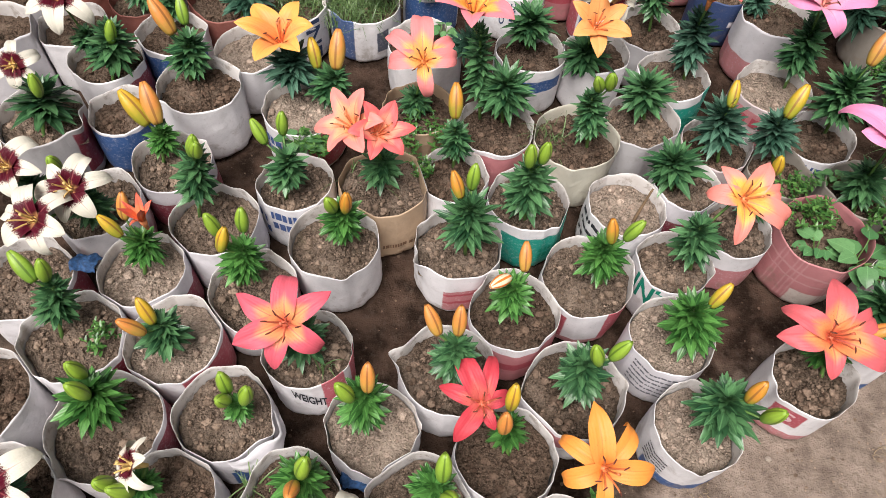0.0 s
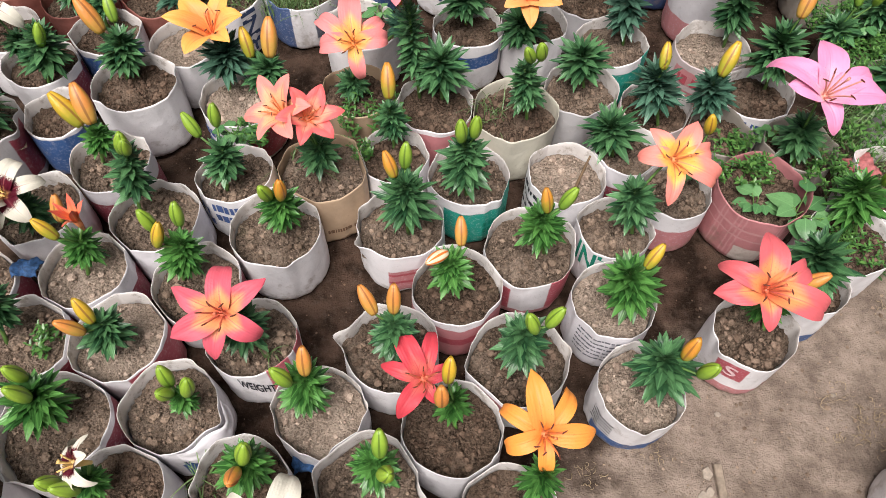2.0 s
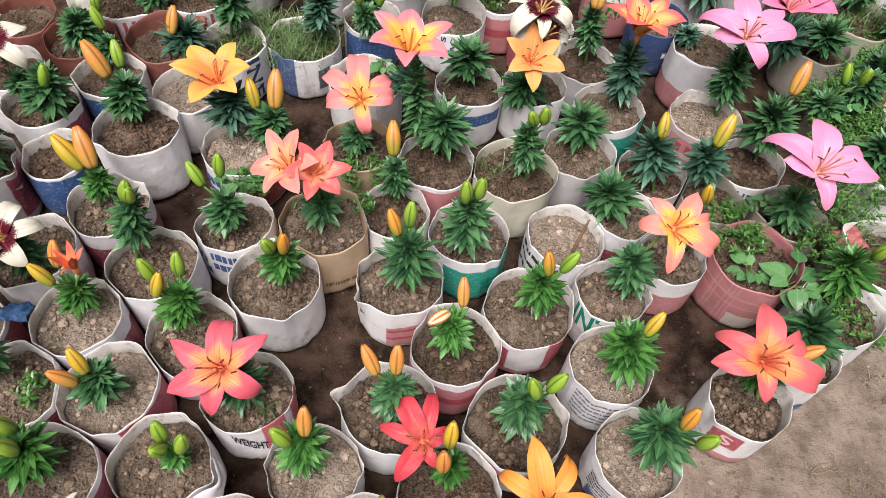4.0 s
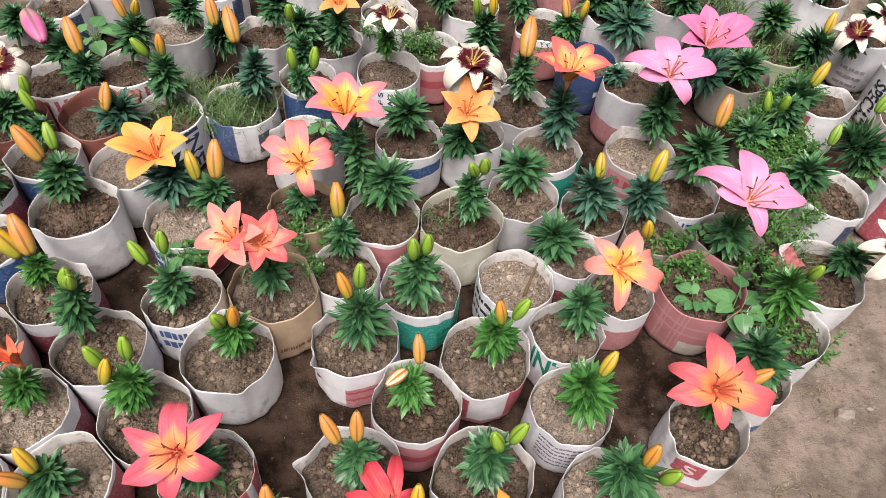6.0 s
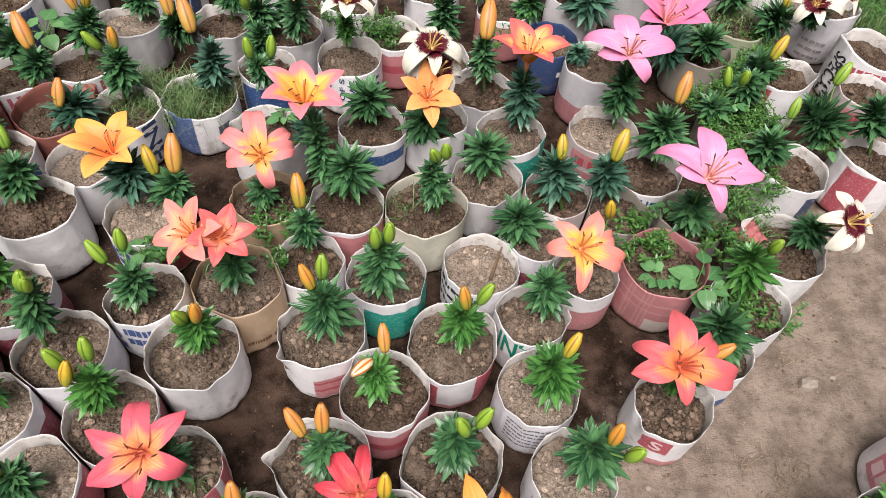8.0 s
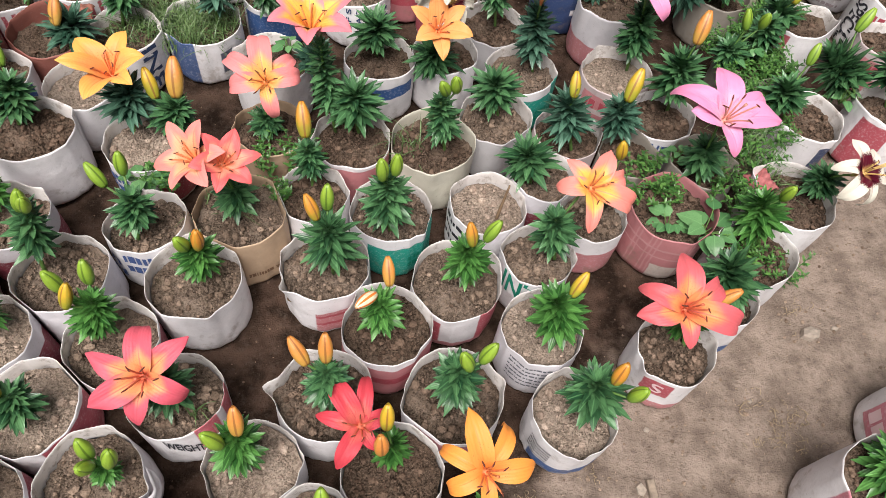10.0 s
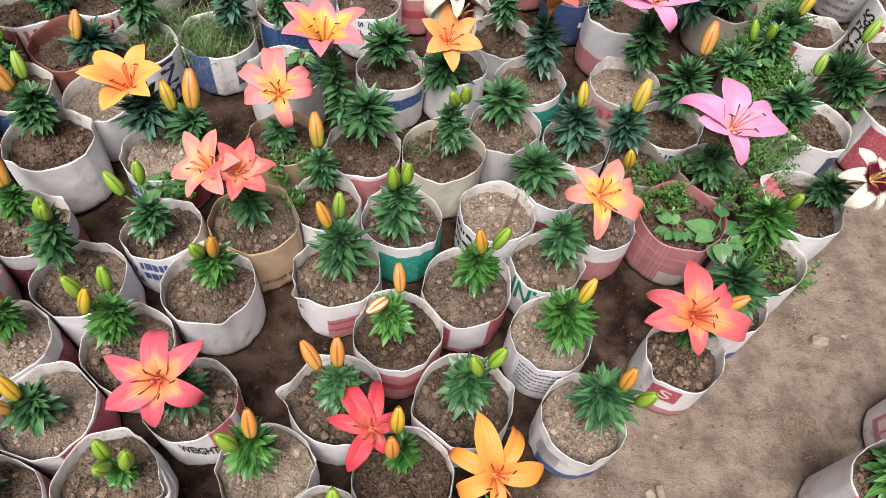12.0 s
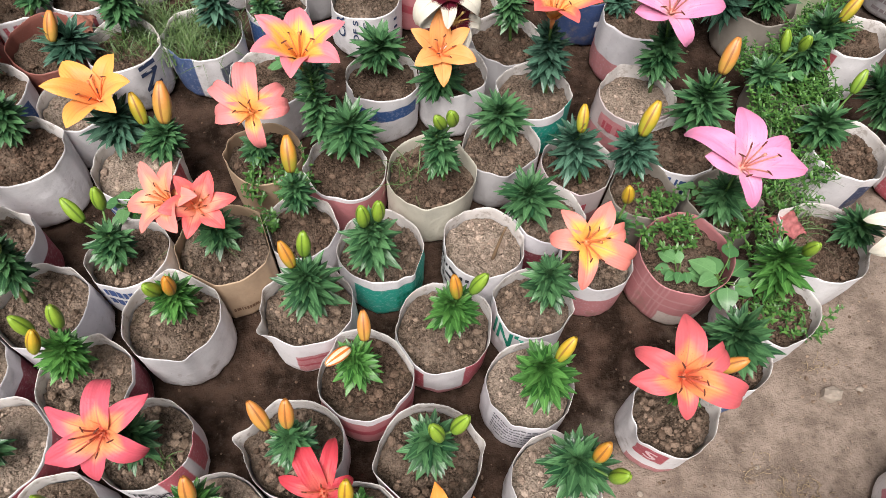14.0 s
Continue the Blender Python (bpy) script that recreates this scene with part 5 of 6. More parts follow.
bag(-0.367, 2.058, 0.083, 0.145, "navyprint", "brown")
bag(-0.102, 2.110, 0.083, 0.141, "plain", "brown")
bag(0.394, 1.982, 0.083, 0.135, "plain", "brown")
bag(0.742, 2.177, 0.083, 0.136, "pinklow", "brown")
bag(1.032, 1.991, 0.083, 0.142, "grey", "brown")
bag(1.338, 2.107, 0.083, 0.138, "grey", "brown")
bag(1.576, 2.063, 0.083, 0.143, "plain", "brown")
bag(-0.836, 2.114, 0.083, 0.140, "plain", "brown")

# ---- lilies in the bags ----
lily((-0.205, 0.810, 0.117), (-0.194, 0.813, 0.235), 0.050, 0.90,
     buds=[((-0.185, 0.801, 0.247), (-0.180, 0.803, 0.302), "or_green"), ((-0.207, 0.803, 0.247), (-0.212, 0.787, 0.302), "green")])
lily((-0.608, 1.206, 0.122), (-0.585, 1.218, 0.243), 0.058, 0.45,
     buds=[((-0.617, 1.221, 0.255), (-0.657, 1.250, 0.325), "orange"), ((-0.599, 1.254, 0.255), (-0.609, 1.283, 0.305), "green")])
lily((-0.113, 0.453, 0.107), (-0.104, 0.455, 0.263), 0.049, 0.80,
     buds=[((-0.098, 0.451, 0.275), (-0.099, 0.476, 0.325), "orange"), ((-0.121, 0.435, 0.275), (-0.141, 0.439, 0.325), "green")])
lily((0.140, 0.681, 0.113), (0.126, 0.684, 0.233), 0.050, 0.85,
     buds=[((0.147, 0.708, 0.245), (0.145, 0.745, 0.285), "orange"), ((0.121, 0.693, 0.245), (0.086, 0.658, 0.265), "striped")])
lily((0.271, 0.532, 0.111), (0.249, 0.544, 0.245), 0.056, 0.55,
     buds=[((0.289, 0.548, 0.257), (0.309, 0.556, 0.307), "green"), ((0.268, 0.536, 0.257), (0.252, 0.544, 0.307), "green")])
lily((0.476, 0.637, 0.116), (0.442, 0.661, 0.246), 0.063, 0.70,
     buds=[((0.468, 0.661, 0.258), (0.491, 0.682, 0.303), "yellow")])
lily((0.514, 0.483, 0.108), (0.487, 0.509, 0.225), 0.067, 0.65,
     buds=[((0.514, 0.502, 0.237), (0.524, 0.513, 0.292), "or_green"), ((0.534, 0.473, 0.237), (0.546, 0.466, 0.292), "green")])
lily((0.724, 0.612, 0.116), (0.711, 0.642, 0.185), 0.047, 0.60,
     buds=[((0.752, 0.652, 0.209), (0.794, 0.655, 0.254), "orange")],
     flowers=[((0.686, 0.634, 0.235), (-0.050, -0.410, 0.910), 0.102, 81, "redorange")])
lily((0.850, 0.673, 0.113), (0.806, 0.726, 0.226), 0.073, 0.60)
lily((0.961, 0.824, 0.117), (0.923, 0.869, 0.231), 0.066, 0.60,
     buds=[((0.959, 0.864, 0.243), (0.954, 0.852, 0.298), "green")])
lily((1.137, 0.953, 0.112), (1.132, 0.960, 0.189), 0.054, 0.50,
     flowers=[((1.150, 0.907, 0.270), (0.320, -0.380, 0.870), 0.075, 115, "white")])
lily((0.501, 0.818, 0.118), (0.474, 0.832, 0.253), 0.056, 0.40,
     flowers=[((0.527, 0.842, 0.332), (0.100, -0.560, 0.820), 0.083, 99, "peach")])
lily((0.320, 0.776, 0.110), (0.297, 0.786, 0.231), 0.056, 0.80,
     buds=[((0.307, 0.785, 0.243), (0.299, 0.803, 0.293), "or_green"), ((0.333, 0.795, 0.243), (0.356, 0.804, 0.293), "green")])
lily((0.486, 1.024, 0.117), (0.462, 1.035, 0.202), 0.066, 0.45)
lily((0.046, 0.822, 0.108), (0.043, 0.822, 0.269), 0.061, 0.40,
     buds=[((0.024, 0.830, 0.281), (0.006, 0.855, 0.326), "or_green"), ((0.043, 0.853, 0.281), (0.046, 0.867, 0.336), "green")])
lily((0.167, 0.908, 0.113), (0.155, 0.909, 0.291), 0.060, 0.60,
     buds=[((0.146, 0.899, 0.303), (0.143, 0.902, 0.358), "green"), ((0.170, 0.910, 0.303), (0.173, 0.911, 0.358), "green")])
lily((-0.145, 0.962, 0.114), (-0.135, 0.964, 0.210), 0.051, 0.60,
     flowers=[((-0.190, 0.926, 0.350), (-0.380, -0.260, 0.890), 0.075, 172, "coralpeach"), ((-0.132, 0.918, 0.345), (0.300, -0.340, 0.890), 0.067, 82, "coralred")])
lily((-0.336, 0.917, 0.117), (-0.317, 0.925, 0.236), 0.050, 0.40,
     buds=[((-0.362, 0.946, 0.248), (-0.387, 0.966, 0.293), "green"), ((-0.333, 0.974, 0.248), (-0.330, 0.981, 0.303), "green")])
lily((-0.499, 0.848, 0.114), (-0.467, 0.868, 0.300), 0.048, 0.45,
     buds=[((-0.464, 0.852, 0.312), (-0.450, 0.851, 0.367), "green"), ((-0.455, 0.851, 0.312), (-0.443, 0.838, 0.362), "green")])
lily((-0.389, 0.704, 0.108), (-0.360, 0.721, 0.224), 0.049, 0.70,
     buds=[((-0.406, 0.736, 0.236), (-0.419, 0.741, 0.291), "green"), ((-0.394, 0.702, 0.236), (-0.381, 0.720, 0.286), "yellow"), ((-0.363, 0.748, 0.236), (-0.361, 0.760, 0.291), "green")])
lily((-0.248, 0.555, 0.112), (-0.229, 0.572, 0.224), 0.053, 0.55,
     flowers=[((-0.247, 0.553, 0.274), (-0.020, -0.510, 0.860), 0.090, 83, "coral")])
lily((-0.488, 0.546, 0.112), (-0.468, 0.564, 0.212), 0.050, 0.60,
     buds=[((-0.475, 0.558, 0.224), (-0.493, 0.576, 0.274), "yellow"), ((-0.484, 0.538, 0.224), (-0.515, 0.536, 0.269), "orange")])
lily((-0.573, 0.711, 0.112), (-0.557, 0.738, 0.200), 0.045, 0.70,
     buds=[((-0.584, 0.758, 0.227), (-0.582, 0.782, 0.277), "orange"), ((-0.580, 0.721, 0.227), (-0.610, 0.731, 0.272), "yellow")],
     flowers=[((-0.535, 0.736, 0.262), (0.020, -0.080, 1.000), 0.062, 94, "redopen")])
lily((-0.676, 0.562, 0.118), (-0.646, 0.598, 0.253), 0.044, 0.60,
     buds=[((-0.671, 0.596, 0.265), (-0.705, 0.624, 0.310), "green"), ((-0.654, 0.601, 0.265), (-0.644, 0.607, 0.320), "green")])
lily((-0.564, 0.410, 0.109), (-0.547, 0.437, 0.214), 0.061, 0.75,
     buds=[((-0.555, 0.455, 0.226), (-0.562, 0.452, 0.281), "green"), ((-0.538, 0.422, 0.226), (-0.551, 0.419, 0.281), "green")])
lily((-0.328, 0.436, 0.112), (-0.317, 0.446, 0.187), 0.030, 0.90,
     buds=[((-0.331, 0.459, 0.199), (-0.336, 0.468, 0.254), "green"), ((-0.301, 0.443, 0.199), (-0.288, 0.448, 0.254), "green"), ((-0.328, 0.443, 0.199), (-0.331, 0.425, 0.249), "green")])
lily((-0.445, 0.287, 0.114), (-0.431, 0.312, 0.185), 0.036, 0.80,
     buds=[((-0.437, 0.289, 0.197), (-0.456, 0.281, 0.247), "green"), ((-0.467, 0.298, 0.197), (-0.475, 0.288, 0.252), "green")],
     flowers=[((-0.435, 0.319, 0.240), (-0.620, -0.250, 0.740), 0.046, 128, "white")])
lily((-0.205, 0.317, 0.117), (-0.186, 0.331, 0.228), 0.051, 0.75,
     buds=[((-0.190, 0.312, 0.240), (-0.188, 0.281, 0.285), "orange"), ((-0.183, 0.324, 0.240), (-0.172, 0.336, 0.295), "green")])
lily((0.011, 0.319, 0.113), (0.015, 0.319, 0.281), 0.045, 0.75,
     buds=[((0.026, 0.322, 0.293), (0.026, 0.345, 0.343), "green"), ((0.031, 0.296, 0.293), (0.043, 0.283, 0.348), "green")])
lily((0.142, 0.422, 0.109), (0.137, 0.457, 0.165), 0.041, 0.85,
     buds=[((0.114, 0.409, 0.263), (0.113, 0.418, 0.318), "orange"), ((0.124, 0.446, 0.263), (0.127, 0.467, 0.313), "yellow")],
     flowers=[((0.085, 0.468, 0.215), (0.000, -0.360, 0.930), 0.078, 121, "red")])
lily((0.273, 0.300, 0.112), (0.278, 0.332, 0.175), 0.044, 0.75,
     flowers=[((0.278, 0.375, 0.225), (0.050, -0.450, 0.890), 0.088, 104, "yellow")])
lily((0.117, 0.221, 0.112), (0.109, 0.224, 0.296), 0.042, 0.70)
lily((0.032, 0.545, 0.112), (0.035, 0.545, 0.272), 0.048, 0.60,
     buds=[((0.004, 0.552, 0.284), (-0.020, 0.583, 0.324), "orange"), ((0.035, 0.555, 0.284), (0.036, 0.581, 0.334), "orange")])
lily((-0.612, 0.982, 0.114), (-0.592, 0.996, 0.200), 0.040, 0.70,
     buds=[((-0.618, 0.999, 0.212), (-0.664, 1.026, 0.277), "yellow"), ((-0.599, 1.004, 0.212), (-0.623, 1.049, 0.282), "orange")])
lily((-0.792, 1.200, 0.110), (-0.757, 1.226, 0.245), 0.064, 0.62,
     buds=[((-0.758, 1.211, 0.224), (-0.745, 1.220, 0.279), "green")])
lily((-0.877, 1.010, 0.122), (-0.857, 1.061, 0.220), 0.074, 0.50,
     buds=[((-0.828, 1.016, 0.251), (-0.824, 1.021, 0.306), "green")],
     flowers=[((-0.904, 1.085, 0.260), (0.150, -0.720, 0.680), 0.055, 42, "white")])
lily((-0.767, 1.446, 0.109), (-0.770, 1.445, 0.220), 0.055, 0.60)
lily((-0.857, 1.259, 0.115), (-0.845, 1.269, 0.196), 0.039, 0.70,
     flowers=[((-0.893, 1.300, 0.262), (0.100, -0.300, 0.950), 0.085, -81, "white")])
lily((-0.375, 1.199, 0.111), (-0.360, 1.204, 0.234), 0.061, 0.35,
     flowers=[((-0.388, 1.222, 0.280), (-0.080, -0.160, 0.985), 0.094, 10, "yelloworange")])
lily((-0.290, 1.181, 0.111), (-0.271, 1.187, 0.205), 0.059, 0.60,
     buds=[((-0.305, 1.195, 0.217), (-0.320, 1.229, 0.272), "yellow"), ((-0.264, 1.197, 0.217), (-0.261, 1.245, 0.287), "orange")])
lily((-0.443, 1.539, 0.115), (-0.421, 1.546, 0.256), 0.058, 0.35,
     buds=[((-0.454, 1.557, 0.268), (-0.479, 1.554, 0.318), "green"), ((-0.420, 1.559, 0.268), (-0.418, 1.565, 0.323), "or_green")])
lily((-0.221, 1.549, 0.107), (-0.201, 1.552, 0.268), 0.054, 0.35)
lily((-0.550, 1.453, 0.117), (-0.525, 1.464, 0.187), 0.065, 0.40,
     buds=[((-0.548, 1.440, 0.199), (-0.539, 1.476, 0.254), "orange")])
lily((-0.678, 1.612, 0.112), (-0.639, 1.630, 0.195), 0.056, 0.45,
     buds=[((-0.648, 1.644, 0.207), (-0.672, 1.697, 0.277), "orange")])
lily((-0.800, 1.465, 0.109), (-0.774, 1.481, 0.200), 0.050, 0.90,
     buds=[((-0.730, 1.487, 0.212), (-0.724, 1.486, 0.267), "green")],
     flowers=[((-0.776, 1.515, 0.280), (0.320, -0.320, 0.890), 0.070, -5, "white")])
lily((-0.706, 1.398, 0.118), (-0.689, 1.407, 0.194), 0.039, 0.60,
     buds=[((-0.700, 1.427, 0.212), (-0.718, 1.441, 0.262), "green")])
lily((-0.559, 1.713, 0.116), (-0.519, 1.727, 0.241), 0.062, 0.50,
     buds=[((-0.519, 1.746, 0.253), (-0.503, 1.732, 0.303), "yellow"), ((-0.555, 1.767, 0.230), (-0.573, 1.784, 0.285), "orange")])
lily((-0.259, 1.806, 0.110), (-0.332, 1.785, 0.175), 0.069, 0.50,
     buds=[((-0.335, 1.794, 0.187), (-0.347, 1.831, 0.257), "orange"), ((-0.275, 1.719, 0.187), (-0.295, 1.780, 0.257), "orange")])
lily((-0.098, 1.597, 0.118), (-0.087, 1.598, 0.284), 0.046, 0.50,
     buds=[((-0.117, 1.663, 0.296), (-0.117, 1.645, 0.351), "green")])
lily((-0.074, 1.794, 0.107), (-0.111, 1.790, 0.217), 0.061, 0.55)
lily((0.125, 1.719, 0.111), (0.123, 1.719, 0.224), 0.039, 0.80,
     flowers=[((0.131, 1.640, 0.325), (0.150, 0.150, 0.970), 0.075, 148, "white")])
lily((-0.032, 1.363, 0.117), (0.036, 1.364, 0.201), 0.049, 0.30)
lily((-0.086, 1.184, 0.117), (-0.087, 1.178, 0.175), 0.044, 0.40,
     flowers=[((-0.072, 1.152, 0.304), (0.000, -0.610, 0.790), 0.086, 95, "peachyellow")])
lily((0.008, 1.032, 0.111), (0.004, 1.032, 0.243), 0.042, 0.55,
     buds=[((0.003, 1.047, 0.255), (-0.001, 1.092, 0.310), "or_green")])
lily((0.114, 1.184, 0.110), (0.105, 1.185, 0.233), 0.068, 0.35)
lily((0.303, 1.120, 0.116), (0.280, 1.126, 0.271), 0.048, 0.55,
     buds=[((0.294, 1.132, 0.283), (0.277, 1.114, 0.333), "green"), ((0.313, 1.138, 0.283), (0.307, 1.122, 0.338), "green")])
lily((0.446, 1.227, 0.107), (0.421, 1.236, 0.212), 0.064, 0.40)
lily((0.552, 1.368, 0.111), (0.528, 1.377, 0.296), 0.059, 0.30,
     flowers=[((0.519, 1.342, 0.398), (0.000, 0.050, 1.000), 0.097, 109, "redpeach")])
lily((0.315, 1.358, 0.117), (0.296, 1.361, 0.187), 0.066, 0.40,
     flowers=[((0.297, 1.320, 0.297), (0.050, -0.410, 0.910), 0.078, -144, "orange"), ((0.307, 1.390, 0.378), (0.100, -0.200, 0.970), 0.078, 98, "white"), ((0.326, 1.379, 0.320), (0.210, -0.420, 0.880), 0.070, -173, "white")])
lily((0.169, 1.430, 0.117), (0.167, 1.430, 0.209), 0.066, 0.40)
lily((0.483, 1.535, 0.109), (0.462, 1.541, 0.277), 0.048, 0.35,
     buds=[((0.464, 1.525, 0.289), (0.480, 1.593, 0.359), "orange")])
lily((0.802, 1.376, 0.109), (0.788, 1.383, 0.289), 0.058, 0.45,
     flowers=[((0.759, 1.346, 0.381), (-0.150, -0.430, 0.890), 0.103, 91, "pink")])
lily((0.729, 1.119, 0.114), (0.690, 1.144, 0.226), 0.059, 0.30,
     buds=[((0.702, 1.145, 0.238), (0.725, 1.179, 0.303), "yellow")])
lily((0.600, 1.109, 0.112), (0.558, 1.131, 0.258), 0.062, 0.30,
     buds=[((0.567, 1.128, 0.270), (0.570, 1.161, 0.315), "yellow")])
lily((0.870, 1.234, 0.107), (0.852, 1.244, 0.262), 0.068, 0.35,
     buds=[((0.863, 1.243, 0.312), (0.880, 1.277, 0.377), "orange")])
lily((1.084, 1.621, 0.114), (1.008, 1.627, 0.175), 0.064, 0.30)
lily((0.879, 1.001, 0.112), (0.853, 1.023, 0.229), 0.057, 0.40,
     flowers=[((0.820, 0.974, 0.368), (0.000, -0.360, 0.935), 0.107, 86, "pink")])
lily((1.131, 1.591, 0.114), (1.110, 1.606, 0.218), 0.063, 0.35)
lily((1.254, 1.447, 0.132), (1.207, 1.486, 0.219), 0.064, 0.40,
     buds=[((1.234, 1.480, 0.233), (1.262, 1.501, 0.293), "yellow")])
lily((1.096, 1.379, 0.107), (1.054, 1.384, 0.175), 0.058, 0.50,
     buds=[((1.072, 1.386, 0.230), (1.063, 1.402, 0.280), "green"), ((1.114, 1.392, 0.230), (1.103, 1.375, 0.285), "green")])
lily((1.180, 1.425, 0.107), (1.152, 1.416, 0.225), 0.055, 0.40)
lily((1.301, 1.792, 0.132), (1.272, 1.813, 0.240), 0.045, 0.60)
lily((1.325, 1.720, 0.132), (1.360, 1.691, 0.221), 0.072, 0.50,
     buds=[((1.370, 1.701, 0.233), (1.383, 1.726, 0.293), "yellow")],
     flowers=[((1.396, 1.622, 0.300), (-0.420, -0.250, 0.870), 0.070, -162, "white"), ((1.478, 1.640, 0.322), (0.350, -0.300, 0.890), 0.080, -140, "white")])
lily((1.521, 1.717, 0.152), (1.498, 1.737, 0.189), 0.054, 0.40)
lily((1.392, 1.231, 0.113), (1.312, 1.318, 0.203), 0.072, 0.40,
     buds=[((1.340, 1.350, 0.254), (1.365, 1.369, 0.309), "green")])
lily((1.166, 1.191, 0.113), (1.136, 1.219, 0.198), 0.062, 0.35,
     buds=[((1.208, 1.282, 0.210), (1.220, 1.303, 0.260), "green")])
lily((1.388, 1.228, 0.113), (1.292, 1.321, 0.207), 0.069, 0.45)
lily((1.464, 1.234, 0.113), (1.429, 1.275, 0.242), 0.064, 0.45)
lily((-0.023, 1.845, 0.107), (-0.021, 1.845, 0.208), 0.059, 0.45)
lily((-0.732, 1.679, 0.112), (-0.699, 1.695, 0.212), 0.054, 0.50)
lily((0.348, 1.956, 0.107), (0.285, 1.963, 0.198), 0.058, 0.40)
lily((0.644, 1.837, 0.112), (0.662, 1.831, 0.186), 0.057, 0.60,
     buds=[((0.691, 1.825, 0.200), (0.698, 1.825, 0.255), "yellow")])
lily((0.389, 1.704, 0.107), (0.390, 1.704, 0.280), 0.060, 0.50,
     buds=[((0.362, 1.699, 0.292), (0.355, 1.690, 0.347), "green"), ((0.403, 1.699, 0.292), (0.401, 1.704, 0.347), "yellow")])
lily((0.861, 1.896, 0.107), (0.856, 1.898, 0.209), 0.067, 0.40)
lily((0.554, 1.891, 0.112), (0.505, 1.902, 0.248), 0.049, 0.40)
lily((-0.869, 1.795, 0.109), (-0.845, 1.807, 0.218), 0.052, 0.45)
lily((1.587, 1.795, 0.152), (1.574, 1.806, 0.257), 0.058, 0.45)
lily((1.000, 0.318, 0.172), (0.985, 0.328, 0.225), 0.078, 0.70)
lily((1.048, 1.941, 0.114), (1.043, 1.944, 0.200), 0.069, 0.35)
lily((-0.438, 1.882, 0.111), (-0.421, 1.886, 0.204), 0.055, 0.40)
lily((-0.195, 1.880, 0.110), (-0.174, 1.883, 0.217), 0.059, 0.50)
lily((-0.649, 2.062, 0.113), (-0.630, 2.069, 0.194), 0.066, 0.50)
lily((1.300, 2.071, 0.110), (1.242, 2.105, 0.181), 0.073, 0.35)
lily((-0.111, 2.103, 0.113), (-0.103, 2.103, 0.217), 0.068, 0.50)
lily((0.734, 2.125, 0.108), (0.712, 2.132, 0.233), 0.070, 0.50)
lily((1.578, 2.010, 0.115), (1.540, 2.039, 0.224), 0.072, 0.50)
lily((0.838, 1.890, 0.107), (0.847, 1.853, 0.175), 0.084, 0.35)
lily((0.644, 1.836, 0.112), (0.656, 1.832, 0.188), 0.049, 0.80,
     buds=[((0.649, 1.824, 0.200), (0.638, 1.859, 0.250), "orange")])
lily((1.080, 1.633, 0.114), (1.017, 1.668, 0.178), 0.076, 0.35)
lily((0.792, 1.965, 0.107), (0.777, 1.971, 0.189), 0.077, 0.35)
lily((1.299, 1.794, 0.132), (1.267, 1.816, 0.231), 0.062, 0.40)
lily((-0.853, 2.114, 0.112), (-0.839, 2.121, 0.185), 0.074, 0.40)
lily((0.751, 1.605, 0.142), (0.749, 1.606, 0.179), 0.043, 0.30)
lily((0.061, 1.188, 0.110), (0.039, 1.214, 0.341), 0.045, 0.50,
     flowers=[((0.022, 1.236, 0.388), (0.020, -0.040, 1.000), 0.101, -150, "peachpink")])
lily((0.845, 1.526, 0.142), (0.881, 1.495, 0.340), 0.045, 0.50,
     flowers=[((0.895, 1.474, 0.390), (0.000, -0.220, 0.975), 0.105, 161, "pinkdeep")])
lily((-0.685, 0.819, 0.112), (-0.676, 0.802, 0.220), 0.045, 0.50,
     flowers=[((-0.680, 0.786, 0.270), (0.100, -0.470, 0.880), 0.070, 83, "white"), ((-0.719, 0.713, 0.270), (-0.100, -0.470, 0.880), 0.072, 105, "white")])
lily((-0.754, 0.835, 0.112), (-0.788, 0.827, 0.220), 0.045, 0.50,
     buds=[((-0.736, 0.849, 0.232), (-0.729, 0.839, 0.287), "green")],
     flowers=[((-0.811, 0.822, 0.270), (-0.100, -0.470, 0.880), 0.070, 55, "white")])
lily((-0.118, 0.190, 0.114), (-0.119, 0.204, 0.220), 0.045, 0.50,
     flowers=[((-0.119, 0.213, 0.270), (0.100, -0.400, 0.910), 0.085, 81, "white")])
lily((-0.642, 0.270, 0.118), (-0.627, 0.269, 0.210), 0.045, 0.50,
     flowers=[((-0.618, 0.268, 0.260), (-0.100, -0.400, 0.910), 0.075, 41, "white")])
lily((-0.009, 1.748, 0.107), (-0.001, 1.718, 0.280), 0.045, 0.50,
     flowers=[((0.004, 1.698, 0.330), (0.000, -0.320, 0.950), 0.070, -89, "orange")])
lily((-0.091, 1.586, 0.118), (-0.098, 1.518, 0.246), 0.045, 0.50,
     buds=[((-0.102, 1.473, 0.296), (-0.106, 1.474, 0.351), "green"), ((-0.055, 1.473, 0.296), (-0.048, 1.480, 0.351), "green")])
lily((0.618, 0.937, 0.115), (0.631, 0.961, 0.200), 0.045, 0.50,
     buds=[((0.639, 0.977, 0.250), (0.629, 0.973, 0.305), "yellow")])
lily((-0.776, 1.836, 0.107), (-0.783, 1.787, 0.200), 0.045, 0.50,
     buds=[((-0.787, 1.755, 0.250), (-0.726, 1.651, 0.235), "pink")])

